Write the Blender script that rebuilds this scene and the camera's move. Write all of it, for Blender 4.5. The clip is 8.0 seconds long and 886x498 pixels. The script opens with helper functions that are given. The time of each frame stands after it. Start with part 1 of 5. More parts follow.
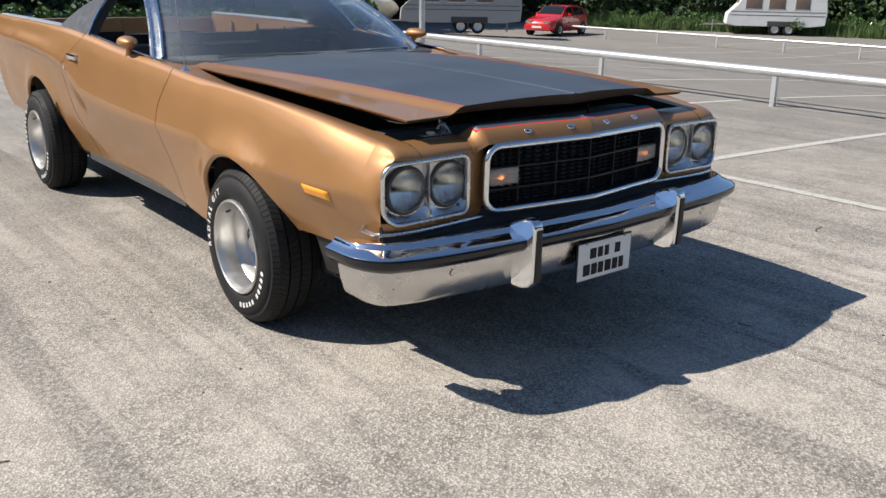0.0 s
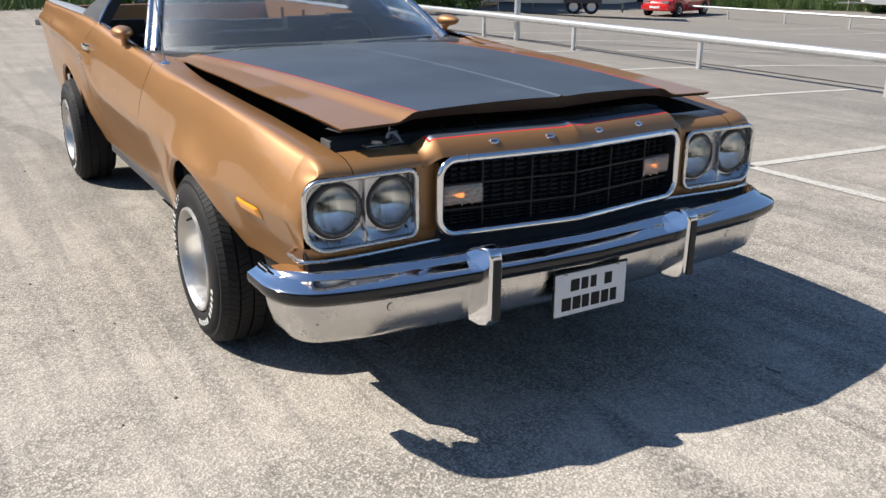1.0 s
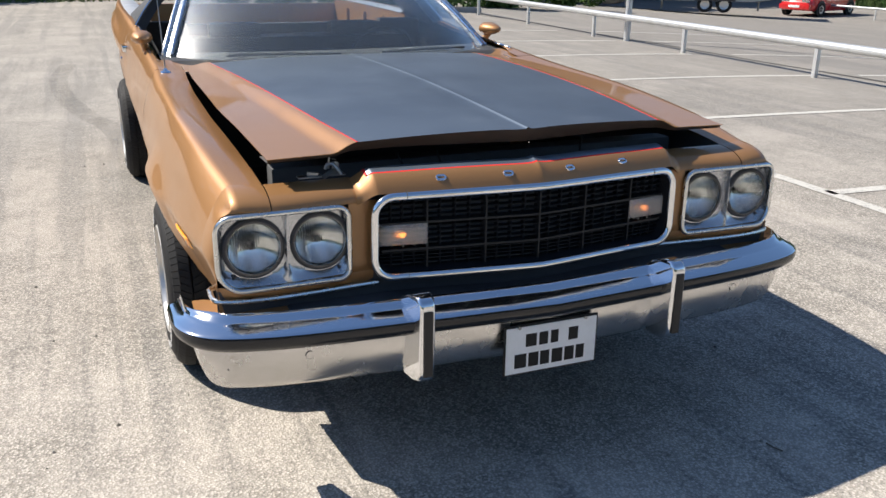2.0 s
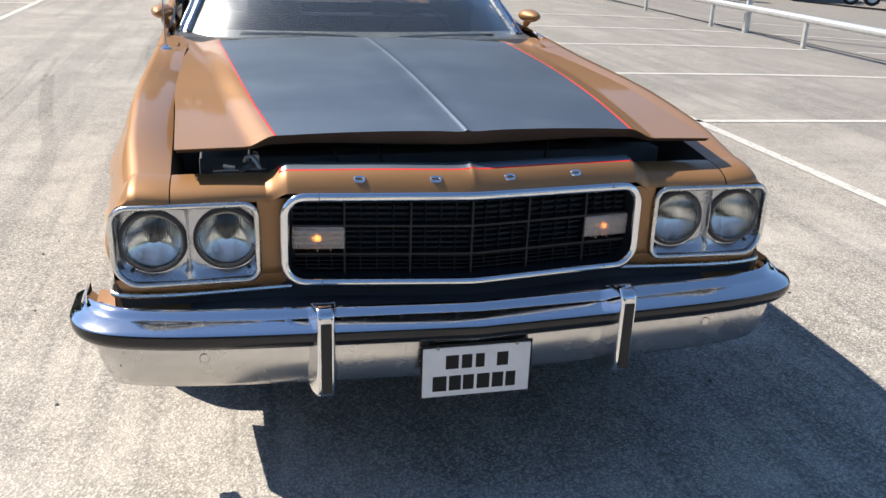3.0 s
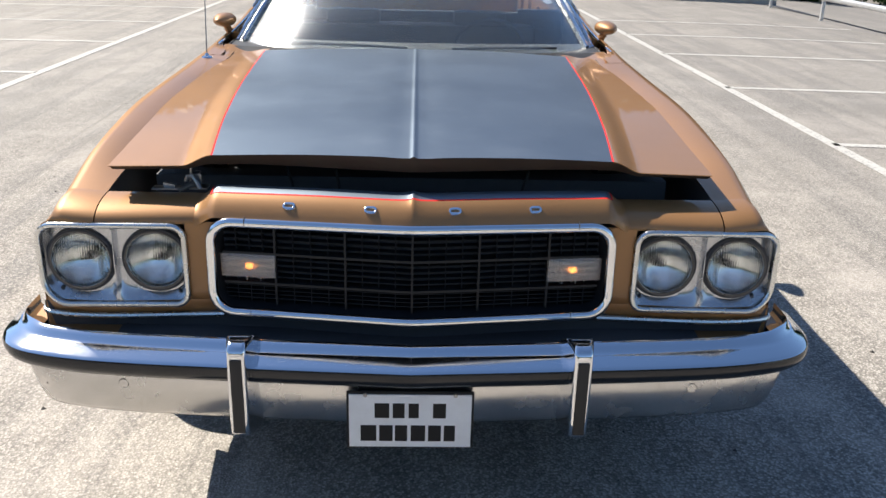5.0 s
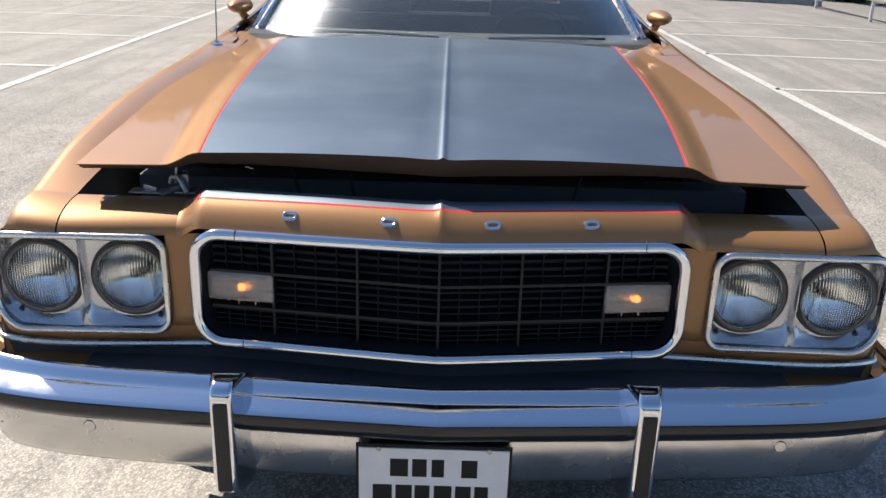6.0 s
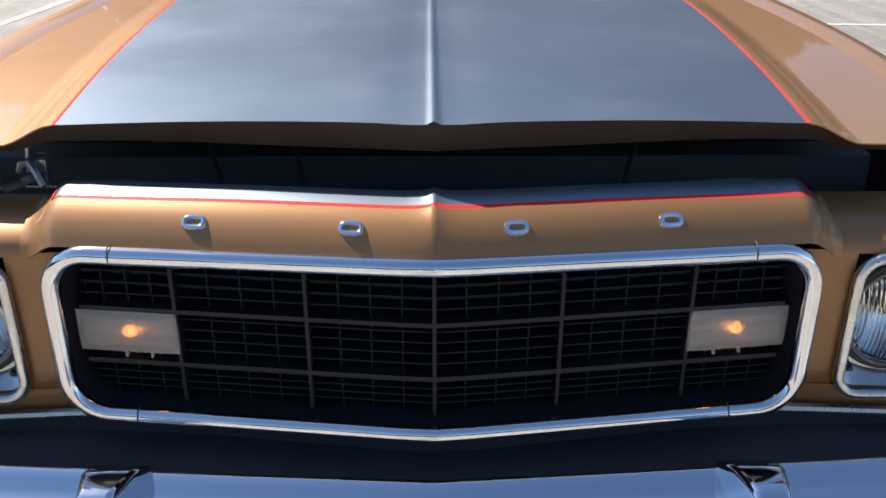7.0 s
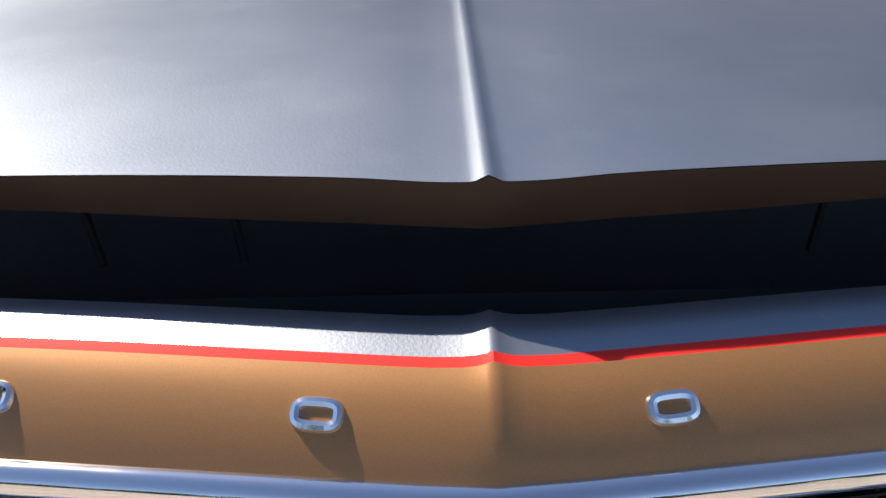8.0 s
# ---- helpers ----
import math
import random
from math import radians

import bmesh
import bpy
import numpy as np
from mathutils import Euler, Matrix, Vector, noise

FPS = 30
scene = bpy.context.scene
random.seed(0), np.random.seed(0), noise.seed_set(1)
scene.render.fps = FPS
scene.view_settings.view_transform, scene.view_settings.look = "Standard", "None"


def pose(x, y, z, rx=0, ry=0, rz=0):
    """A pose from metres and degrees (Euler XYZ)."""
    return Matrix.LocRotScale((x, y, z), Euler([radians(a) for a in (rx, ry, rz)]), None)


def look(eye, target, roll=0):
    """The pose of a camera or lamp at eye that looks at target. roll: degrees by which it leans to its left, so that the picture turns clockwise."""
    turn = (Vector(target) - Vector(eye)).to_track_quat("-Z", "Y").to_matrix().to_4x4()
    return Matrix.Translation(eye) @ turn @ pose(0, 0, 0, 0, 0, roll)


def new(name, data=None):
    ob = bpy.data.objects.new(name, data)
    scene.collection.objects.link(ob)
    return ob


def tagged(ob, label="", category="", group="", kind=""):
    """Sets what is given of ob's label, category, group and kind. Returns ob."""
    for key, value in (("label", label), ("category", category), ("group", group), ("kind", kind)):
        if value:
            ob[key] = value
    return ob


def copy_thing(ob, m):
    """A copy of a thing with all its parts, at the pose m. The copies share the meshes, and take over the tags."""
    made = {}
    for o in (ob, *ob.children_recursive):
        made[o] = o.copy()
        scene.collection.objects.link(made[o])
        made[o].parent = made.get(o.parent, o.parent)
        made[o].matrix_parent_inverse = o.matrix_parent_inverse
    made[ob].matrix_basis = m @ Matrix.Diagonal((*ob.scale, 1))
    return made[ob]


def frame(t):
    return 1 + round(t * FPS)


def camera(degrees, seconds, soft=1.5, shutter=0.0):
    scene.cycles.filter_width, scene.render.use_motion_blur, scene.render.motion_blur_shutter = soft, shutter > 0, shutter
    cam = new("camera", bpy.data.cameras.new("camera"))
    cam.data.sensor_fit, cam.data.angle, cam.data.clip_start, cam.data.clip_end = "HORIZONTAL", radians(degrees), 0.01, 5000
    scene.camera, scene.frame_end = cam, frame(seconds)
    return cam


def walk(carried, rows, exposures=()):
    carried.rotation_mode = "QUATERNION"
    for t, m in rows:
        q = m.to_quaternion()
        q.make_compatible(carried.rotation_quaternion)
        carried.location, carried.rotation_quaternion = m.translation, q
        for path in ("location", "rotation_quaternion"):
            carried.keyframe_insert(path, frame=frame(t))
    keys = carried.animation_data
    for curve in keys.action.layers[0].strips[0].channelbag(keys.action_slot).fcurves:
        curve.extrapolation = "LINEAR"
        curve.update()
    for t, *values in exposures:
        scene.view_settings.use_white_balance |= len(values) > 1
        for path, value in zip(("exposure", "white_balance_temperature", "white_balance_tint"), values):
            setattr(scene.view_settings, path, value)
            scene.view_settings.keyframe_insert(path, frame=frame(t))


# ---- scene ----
# the camera and its way round the front of the car
cam = camera(54.35, 8.0)
PATH = [
    (0, (-2.5, -2.11, 1.399), (-1.301, -0.624, 0.802), 0.9),
    (0.5, (-2.15, -1.99, 1.406), (-1.043, -0.446, 0.782), 0.7),
    (1, (-1.788, -2.055, 1.416), (-0.818, -0.428, 0.776), 0.2),
    (1.5, (-1.472, -2.097, 1.474), (-0.641, -0.394, 0.835), 0.3),
    (1.7, (-1.354, -2.08, 1.483), (-0.572, -0.357, 0.836), 0.3),
    (2.8, (-0.714, -1.992, 1.476), (-0.197, -0.186, 0.789), 2.0),
    (3, (-0.597, -2.005, 1.502), (-0.149, -0.188, 0.798), 2.1),
    (3.5, (-0.362, -2.017, 1.511), (-0.133, -0.168, 0.782), 1.6),
    (4, (-0.204, -1.933, 1.513), (-0.027, -0.088, 0.76), 1.8),
    (4.5, (-0.079, -1.893, 1.517), (0.048, -0.037, 0.783), 1.7),
    (4.7, (-0.037, -1.872, 1.52), (0.067, -0.006, 0.807), 1.6),
    (5.8, (0.033, -1.648, 1.459), (0.026, 0.226, 0.762), 1.5),
    (6, (0.008, -1.476, 1.421), (0.005, 0.397, 0.719), 1.7),
    (6.5, (-0.018, -1.173, 1.374), (-0.011, 0.683, 0.63), 0.1),
    (7, (-0.004, -0.865, 1.279), (0.024, 0.966, 0.474), 0.1),
    (7.5, (0.01, -0.566, 1.242), (0.034, 1.255, 0.414), 0.6),
    (8, (-0.031, -0.286, 1.182), (-0.018, 1.498, 0.279), -0.9),
]
walk(cam, [(t, look(eye, target, roll)) for t, eye, target, roll in PATH],
     exposures=[(0.0, 0.45, 6500, 10), (0.5, 0.52, 6500, 10), (1.5, 0.64, 6500, 10), (3.0, 0.84, 6500, 10), (4.5, 0.84, 6500, 10), (6.0, 0.78, 6500, 10), (6.5, 0.74, 6500, 10), (7.0, 0.93, 6500, 10), (7.5, 0.97, 6800, 13), (8.0, 0.92, 7300, 18)])
# ---- end path ----

# ---- world, sun ----
SUN_TO = Vector((-0.74, 0.60, 0.98)).normalized()  # towards the sun
world = bpy.data.worlds.new("sky")
scene.world = world
world.use_nodes = True
wn = world.node_tree
sky = wn.nodes.new("ShaderNodeTexSky")
sky.sky_type, sky.sun_disc = "NISHITA", False
sky.sun_elevation = math.asin(SUN_TO.z)
sky.sun_rotation = math.atan2(SUN_TO.x, SUN_TO.y)
sky.air_density, sky.dust_density, sky.ozone_density = 1.0, 0.2, 4.5
wn.links.new(sky.outputs[0], wn.nodes["Background"].inputs[0])
wn.nodes["Background"].inputs[1].default_value = 0.084
sun = new("sun", bpy.data.lights.new("sun", "SUN"))
sun.data.energy, sun.data.angle, sun.data.color = 5.0, radians(0.55), (1.0, 0.94, 0.85)
sun.matrix_basis = look(SUN_TO * 30, (0, 0, 0))


# ---- materials ----
def material(name, color, rough=0.5, metal=0.0, **extra):
    m = bpy.data.materials.new(name)
    m.use_nodes = True
    b = m.node_tree.nodes["Principled BSDF"]
    b.inputs["Base Color"].default_value = (*color, 1)
    b.inputs["Roughness"].default_value = rough
    b.inputs["Metallic"].default_value = metal
    for key, value in extra.items():
        b.inputs[key.replace("_", " ")].default_value = value
    return m


def node(m, kind, **values):
    n = m.node_tree.nodes.new(kind)
    for key, value in values.items():
        n.inputs[key.replace("_", " ")].default_value = value
    return n


def wire(m, a, b):
    m.node_tree.links.new(a, b)


def bsdf(m):
    return m.node_tree.nodes["Principled BSDF"]


def coords(m, obj=False):
    return m.node_tree.nodes.new("ShaderNodeTexCoord").outputs["Object" if obj else "Object"]


def noise_tex(m, scale, detail=4.0, rough=0.55, vec=None):
    n = node(m, "ShaderNodeTexNoise", Scale=scale, Detail=detail, Roughness=rough)
    wire(m, vec if vec is not None else coords(m), n.inputs["Vector"])
    return n.outputs["Fac"]


def ramp(m, fac, stops):
    r = m.node_tree.nodes.new("ShaderNodeValToRGB")
    els = r.color_ramp.elements
    while len(els) < len(stops):
        els.new(0.5)
    for e, (p, c) in zip(els, stops):
        e.position, e.color = p, (*c, 1) if not isinstance(c, float) else (c, c, c, 1)
    wire(m, fac, r.inputs[0])
    return r.outputs[0]


def mix(m, fac, a, b, mode="MIX"):
    n = m.node_tree.nodes.new("ShaderNodeMix")
    n.data_type, n.blend_type = "RGBA", mode
    for sock, v in ((n.inputs[0], fac), (n.inputs[6], a), (n.inputs[7], b)):
        if isinstance(v, bpy.types.NodeSocket):
            wire(m, v, sock)
        else:
            sock.default_value = (*v, 1) if isinstance(v, tuple) else v
    return n.outputs[2]


def bump(m, height, strength=0.2, distance=0.01):
    b = node(m, "ShaderNodeBump", Strength=strength, Distance=distance)
    wire(m, height, b.inputs["Height"])
    wire(m, b.outputs[0], bsdf(m).inputs["Normal"])


def dusty(m, base, dirt, scale=6.0, amount=0.25, rough=(0.2, 0.4)):
    """Two scales of dirt over a base colour, and roughness that follows it."""
    a = noise_tex(m, scale, 6)
    b = noise_tex(m, scale * 18, 3)
    f = ramp(m, a, [(0.42, 0.0), (0.72, amount)])
    c = mix(m, f, base, dirt)
    c = mix(m, ramp(m, b, [(0.35, 0.0), (0.8, amount * 0.4)]), c, dirt)
    wire(m, c, bsdf(m).inputs["Base Color"])
    wire(m, ramp(m, a, [(0.35, rough[0]), (0.75, rough[1])]), bsdf(m).inputs["Roughness"])
    return m


PAINT = material("bronze_metallic_paint", (0.37, 0.187, 0.068), 0.46, 0.42, Coat_Weight=0.6, Coat_Roughness=0.04)
_fl = noise_tex(PAINT, 900, 1)
wire(PAINT, mix(PAINT, ramp(PAINT, _fl, [(0.3, 0.0), (0.7, 0.35)]), (0.335, 0.166, 0.058), (0.455, 0.236, 0.092)), bsdf(PAINT).inputs["Base Color"])
wire(PAINT, ramp(PAINT, noise_tex(PAINT, 5, 5), [(0.3, 0.45), (0.75, 0.53)]), bsdf(PAINT).inputs["Roughness"])
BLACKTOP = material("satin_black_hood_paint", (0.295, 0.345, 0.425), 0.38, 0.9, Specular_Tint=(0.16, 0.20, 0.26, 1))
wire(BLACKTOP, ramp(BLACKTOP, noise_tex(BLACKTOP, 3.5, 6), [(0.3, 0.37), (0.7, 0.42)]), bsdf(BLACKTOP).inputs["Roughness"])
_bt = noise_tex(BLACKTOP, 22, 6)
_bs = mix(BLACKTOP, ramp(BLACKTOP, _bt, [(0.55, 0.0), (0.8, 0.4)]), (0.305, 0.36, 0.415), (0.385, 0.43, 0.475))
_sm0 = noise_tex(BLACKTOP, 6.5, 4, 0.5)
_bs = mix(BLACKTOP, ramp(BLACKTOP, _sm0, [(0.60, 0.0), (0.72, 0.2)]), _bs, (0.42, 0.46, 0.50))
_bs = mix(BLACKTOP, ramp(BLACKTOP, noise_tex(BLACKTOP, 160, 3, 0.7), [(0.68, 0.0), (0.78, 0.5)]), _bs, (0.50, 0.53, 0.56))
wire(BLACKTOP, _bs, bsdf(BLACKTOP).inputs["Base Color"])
bump(BLACKTOP, noise_tex(BLACKTOP, 420, 2), 0.06, 0.002)
RED = material("red_pinstripe", (0.75, 0.035, 0.03), 0.55, Specular_IOR_Level=0.15)
CHROME = material("chrome", (0.84, 0.85, 0.87), 0.07, 1.0)
wire(CHROME, ramp(CHROME, noise_tex(CHROME, 12, 6), [(0.35, 0.05), (0.75, 0.14)]), bsdf(CHROME).inputs["Roughness"])
BEZEL = dusty(material("satin_silver_bezel", (0.74, 0.74, 0.72), 0.26, 1.0), (0.76, 0.76, 0.74), (0.45, 0.44, 0.42), 14, 0.35, (0.22, 0.36))
BRUSHED = material("dulled_chrome", (0.70, 0.69, 0.67), 0.24, 1.0)
wire(BRUSHED, ramp(BRUSHED, noise_tex(BRUSHED, 9, 6), [(0.3, 0.17), (0.75, 0.34)]), bsdf(BRUSHED).inputs["Roughness"])
wire(BRUSHED, mix(BRUSHED, ramp(BRUSHED, noise_tex(BRUSHED, 60, 5), [(0.62, 0.0), (0.74, 0.6)]), (0.63, 0.62, 0.605), (0.38, 0.34, 0.30)), bsdf(BRUSHED).inputs["Base Color"])
ALLOY = material("polished_alloy", (0.60, 0.59, 0.57), 0.24, 1.0)
wire(ALLOY, ramp(ALLOY, noise_tex(ALLOY, 30, 5), [(0.3, 0.34), (0.75, 0.52)]), bsdf(ALLOY).inputs["Roughness"])
RUBBER = dusty(material("tyre_rubber", (0.02, 0.02, 0.021), 0.75, Specular_IOR_Level=0.3), (0.012, 0.012, 0.013), (0.06, 0.056, 0.052), 14, 0.18, (0.65, 0.85))
GUARD_RUBBER = material("black_rubber_strip", (0.012, 0.012, 0.013), 0.5)
WHITE_LETTER = material("raised_white_rubber", (0.72, 0.71, 0.68), 0.6)
UNDER = dusty(material("dark_underside", (0.03, 0.03, 0.032), 0.8), (0.05, 0.05, 0.054), (0.09, 0.085, 0.08), 8, 0.4, (0.7, 0.9))
# Bronze of the hood's front lip, its shade put into a darker brown.
LIP_SHADE = dusty(material("shade_darkened_bronze", (0.075, 0.05, 0.034), 0.6), (0.045, 0.03, 0.021), (0.065, 0.048, 0.036), 12, 0.4, (0.5, 0.7))
LOWER = dusty(material("dark_lower_paint", (0.03, 0.028, 0.027), 0.6, Specular_IOR_Level=0.3), (0.020, 0.019, 0.018), (0.07, 0.062, 0.055), 7, 0.45, (0.45, 0.7))
# Bay surfaces in a raised grey that imitates haze in the dark gap.
BAY = dusty(material("haze_grey_engine_bay", (0.12, 0.12, 0.125), 0.7), (0.075, 0.077, 0.081), (0.14, 0.132, 0.12), 9, 0.4, (0.55, 0.8))
GRILLE = material("black_grille_plastic", (0.012, 0.0135, 0.0165), 0.75, 0.0, Specular_IOR_Level=0.2)
# The black backing is greyed so the colour imitates haze over the grille.
GRILLE_HAZE = material("haze_grey_grille_backing", (0.085, 0.090, 0.100), 0.8, 0.0, Specular_IOR_Level=0.2)
GRILLE_BAR = dusty(material("worn_grille_bars", (0.009, 0.010, 0.012), 0.45, 0.0, Specular_IOR_Level=0.3), (0.011, 0.0125, 0.015), (0.024, 0.025, 0.028), 30, 0.4, (0.4, 0.55))
SILVER = dusty(material("silver_headlamp_bucket", (0.6, 0.61, 0.63), 0.3, 0.75), (0.62, 0.625, 0.64), (0.30, 0.29, 0.28), 16, 0.3, (0.18, 0.34))
GLASS = material("clear_glass", (1, 1, 1), 0.02, 0.0, Transmission_Weight=1.0, IOR=1.45)
SCREEN = material("dusty_windscreen_glass", (0.84, 0.90, 0.90), 0.02, 0.0, Transmission_Weight=0.985, IOR=1.45, Coat_Weight=1.0, Coat_Roughness=0.22)
LAMP_GLASS = material("ribbed_lamp_glass", (0.98, 0.99, 0.98), 0.0, 0.0, Transmission_Weight=1.0, IOR=1.45)
_wv = node(LAMP_GLASS, "ShaderNodeTexWave", Scale=55.0, Distortion=0.6)
wire(LAMP_GLASS, coords(LAMP_GLASS), _wv.inputs["Vector"])
bump(LAMP_GLASS, _wv.outputs["Fac"], 0.5, 0.0015)
REFLECTOR = material("lamp_reflector", (0.86, 0.87, 0.86), 0.11, 1.0)
AMBER = material("amber_marker_lens", (0.95, 0.36, 0.02), 0.25, 0.0, Subsurface_Weight=0.2, Coat_Weight=0.6)
LENS = material("clear_ribbed_turn_lens", (0.84, 0.77, 0.70), 0.25, 0.0, Transmission_Weight=0.72)
_lr = node(LENS, "ShaderNodeTexWave", Scale=110.0, Distortion=0.2)
_lr.bands_direction = "X"
wire(LENS, coords(LENS), _lr.inputs["Vector"])
bump(LENS, _lr.outputs["Fac"], 0.5, 0.001)
LAMP_BOWL = dusty(material("dull_silver_lamp_bowl", (0.45, 0.43, 0.40), 0.4, 0.4), (0.45, 0.43, 0.40), (0.35, 0.30, 0.25), 30, 0.3, (0.35, 0.5))
BULB = material("lit_amber_bulb", (1.0, 0.45, 0.08), 0.3, Emission_Color=(1.0, 0.30, 0.04, 1), Emission_Strength=4.5)
PLATE_WHITE = dusty(material("white_plate_enamel", (0.78, 0.79, 0.80), 0.35), (0.78, 0.79, 0.80), (0.5, 0.49, 0.46), 20, 0.2, (0.3, 0.45))
PLATE_BLACK = material("black_plate_frame", (0.012, 0.012, 0.013), 0.55, Specular_IOR_Level=0.25)
VINYL = dusty(material("grey_black_vinyl", (0.03, 0.032, 0.036), 0.5), (0.035, 0.037, 0.042), (0.09, 0.09, 0.09), 25, 0.3, (0.4, 0.6))
INTERIOR = dusty(material("dark_interior", (0.022, 0.024, 0.028), 0.6), (0.022, 0.024, 0.028), (0.05, 0.052, 0.056), 9, 0.3, (0.5, 0.7))
GREY_METAL = dusty(material("grey_bare_metal", (0.42, 0.42, 0.41), 0.4, 0.8), (0.45, 0.45, 0.44), (0.2, 0.15, 0.11), 25, 0.5, (0.3, 0.55))
DARK_STEEL = dusty(material("dark_steel", (0.13, 0.13, 0.135), 0.35, 0.9), (0.13, 0.13, 0.135), (0.07, 0.06, 0.055), 40, 0.4, (0.25, 0.45))
GALV = dusty(material("galvanised_steel", (0.62, 0.63, 0.64), 0.38, 0.6), (0.66, 0.67, 0.68), (0.40, 0.39, 0.37), 5, 0.5, (0.3, 0.5))
LINE_WHITE = material("worn_line_paint", (0.62, 0.61, 0.57), 0.7)
_lw = noise_tex(LINE_WHITE, 40, 6)
wire(LINE_WHITE, mix(LINE_WHITE, ramp(LINE_WHITE, _lw, [(0.52, 0.0), (0.66, 0.85)]), (0.50, 0.48, 0.435), (0.25, 0.24, 0.225)), bsdf(LINE_WHITE).inputs["Base Color"])

ASPHALT = material("worn_asphalt", (0.2, 0.2, 0.19), 0.85)
_p = coords(ASPHALT)
_large = noise_tex(ASPHALT, 0.28, 6, 0.6, _p)
_mid = noise_tex(ASPHALT, 1.7, 6, 0.6, _p)
_fine = noise_tex(ASPHALT, 75, 4, 0.7, _p)
_vor = node(ASPHALT, "ShaderNodeTexVoronoi", Scale=125.0)
wire(ASPHALT, _p, _vor.inputs["Vector"])
_c = ramp(ASPHALT, _large, [(0.36, (0.27, 0.247, 0.215)), (0.64, (0.43, 0.39, 0.336))])
_c = mix(ASPHALT, ramp(ASPHALT, _mid, [(0.42, 0.0), (0.64, 0.65)]), _c, (0.54, 0.49, 0.425))
_blot = noise_tex(ASPHALT, 9, 5, 0.65, _p)
_c = mix(ASPHALT, ramp(ASPHALT, _blot, [(0.40, 0.45), (0.56, 0.0)]), _c, (0.17, 0.155, 0.135))
_c = mix(ASPHALT, ramp(ASPHALT, _fine, [(0.37, 0.6), (0.54, 0.0)]), _c, (0.085, 0.08, 0.074))
_c = mix(ASPHALT, ramp(ASPHALT, _vor.outputs["Color"], [(0.42, 0.0), (0.78, 0.7)]), _c, (0.665, 0.60, 0.53))
_c = mix(ASPHALT, ramp(ASPHALT, _vor.outputs["Distance"], [(0.38, 0.0), (0.68, 0.48)]), _c, (0.10, 0.09, 0.06))
_map = node(ASPHALT, "ShaderNodeMapping")
_map.inputs["Rotation"].default_value = (0, 0, radians(24))
_map.inputs["Scale"].default_value = (3.0, 0.11, 1)
wire(ASPHALT, _p, _map.inputs["Vector"])
_streak = noise_tex(ASPHALT, 1.2, 5, 0.6, _map.outputs[0])
_worn = ramp(ASPHALT, _streak, [(0.49, 0.0), (0.56, 1.0)])
_pits = ramp(ASPHALT, noise_tex(ASPHALT, 48, 5, 0.75, _p), [(0.44, 0.7), (0.53, 0.12)])
_dust = ramp(ASPHALT, noise_tex(ASPHALT, 0.85, 7, 0.6, _p), [(0.48, 0.0), (0.66, 0.36)])
_c = mix(ASPHALT, _dust, _c, (0.57, 0.51, 0.445))
_c = mix(ASPHALT, mix(ASPHALT, _worn, (0.0, 0.0, 0.0), _pits), _c, (0.10, 0.096, 0.09))
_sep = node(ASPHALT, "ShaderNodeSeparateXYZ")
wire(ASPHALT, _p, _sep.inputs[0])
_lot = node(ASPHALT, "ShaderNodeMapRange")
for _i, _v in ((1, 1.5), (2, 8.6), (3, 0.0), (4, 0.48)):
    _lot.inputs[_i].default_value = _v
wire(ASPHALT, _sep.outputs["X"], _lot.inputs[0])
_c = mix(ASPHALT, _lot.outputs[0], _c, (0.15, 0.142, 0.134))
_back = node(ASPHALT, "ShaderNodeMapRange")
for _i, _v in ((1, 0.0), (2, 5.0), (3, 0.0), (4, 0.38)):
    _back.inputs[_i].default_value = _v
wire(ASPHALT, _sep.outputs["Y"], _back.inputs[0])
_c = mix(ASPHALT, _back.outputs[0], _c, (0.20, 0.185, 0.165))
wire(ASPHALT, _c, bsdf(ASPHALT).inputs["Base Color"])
wire(ASPHALT, ramp(ASPHALT, _streak, [(0.45, 0.88), (0.7, 0.7)]), bsdf(ASPHALT).inputs["Roughness"])
_h = mix(ASPHALT, 0.5, _fine, _vor.outputs["Distance"])
bump(ASPHALT, _h, 0.6, 0.008)


# ---- building helpers ----
def bake(name, verts, faces, mat, parent=None, label="", smooth=38):
    me = bpy.data.meshes.new(name)
    me.from_pydata([tuple(v) for v in verts], [], [tuple(f) for f in faces])
    me.materials.append(mat)
    if smooth:
        me.polygons.foreach_set("use_smooth", [True] * len(me.polygons))
        me.set_sharp_from_angle(angle=radians(smooth))
    ob = new(name, me)
    ob.parent = parent
    if label:
        ob["label"] = label
    return ob


def part(name, bm, mat, parent=None, label="", smooth=38):
    bmesh.ops.recalc_face_normals(bm, faces=bm.faces)
    me = bpy.data.meshes.new(name)
    bm.to_mesh(me)
    bm.free()
    me.materials.append(mat)
    if smooth:
        me.polygons.foreach_set("use_smooth", [True] * len(me.polygons))
        me.set_sharp_from_angle(angle=radians(smooth))
    ob = new(name, me)
    ob.parent = parent
    if label:
        ob["label"] = label
    return ob


def empty(name, label, category, m=None, group="", kind=""):
    ob = new(name)
    ob.empty_display_size = 0.2
    if m is not None:
        ob.matrix_basis = m
    return tagged(ob, label, category, group, kind)


def thick(ob, t, offset=-1.0):
    mod = ob.modifiers.new("thickness", "SOLIDIFY")
    mod.thickness, mod.offset = t, offset
    split = ob.modifiers.new("rims", "EDGE_SPLIT")
    split.split_angle = radians(60)
    return ob


def soften(ob, w, seg=2):
    mod = ob.modifiers.new("edges", "BEVEL")
    mod.width, mod.segments, mod.limit_method, mod.angle_limit = w, seg, "ANGLE", radians(40)
    return ob


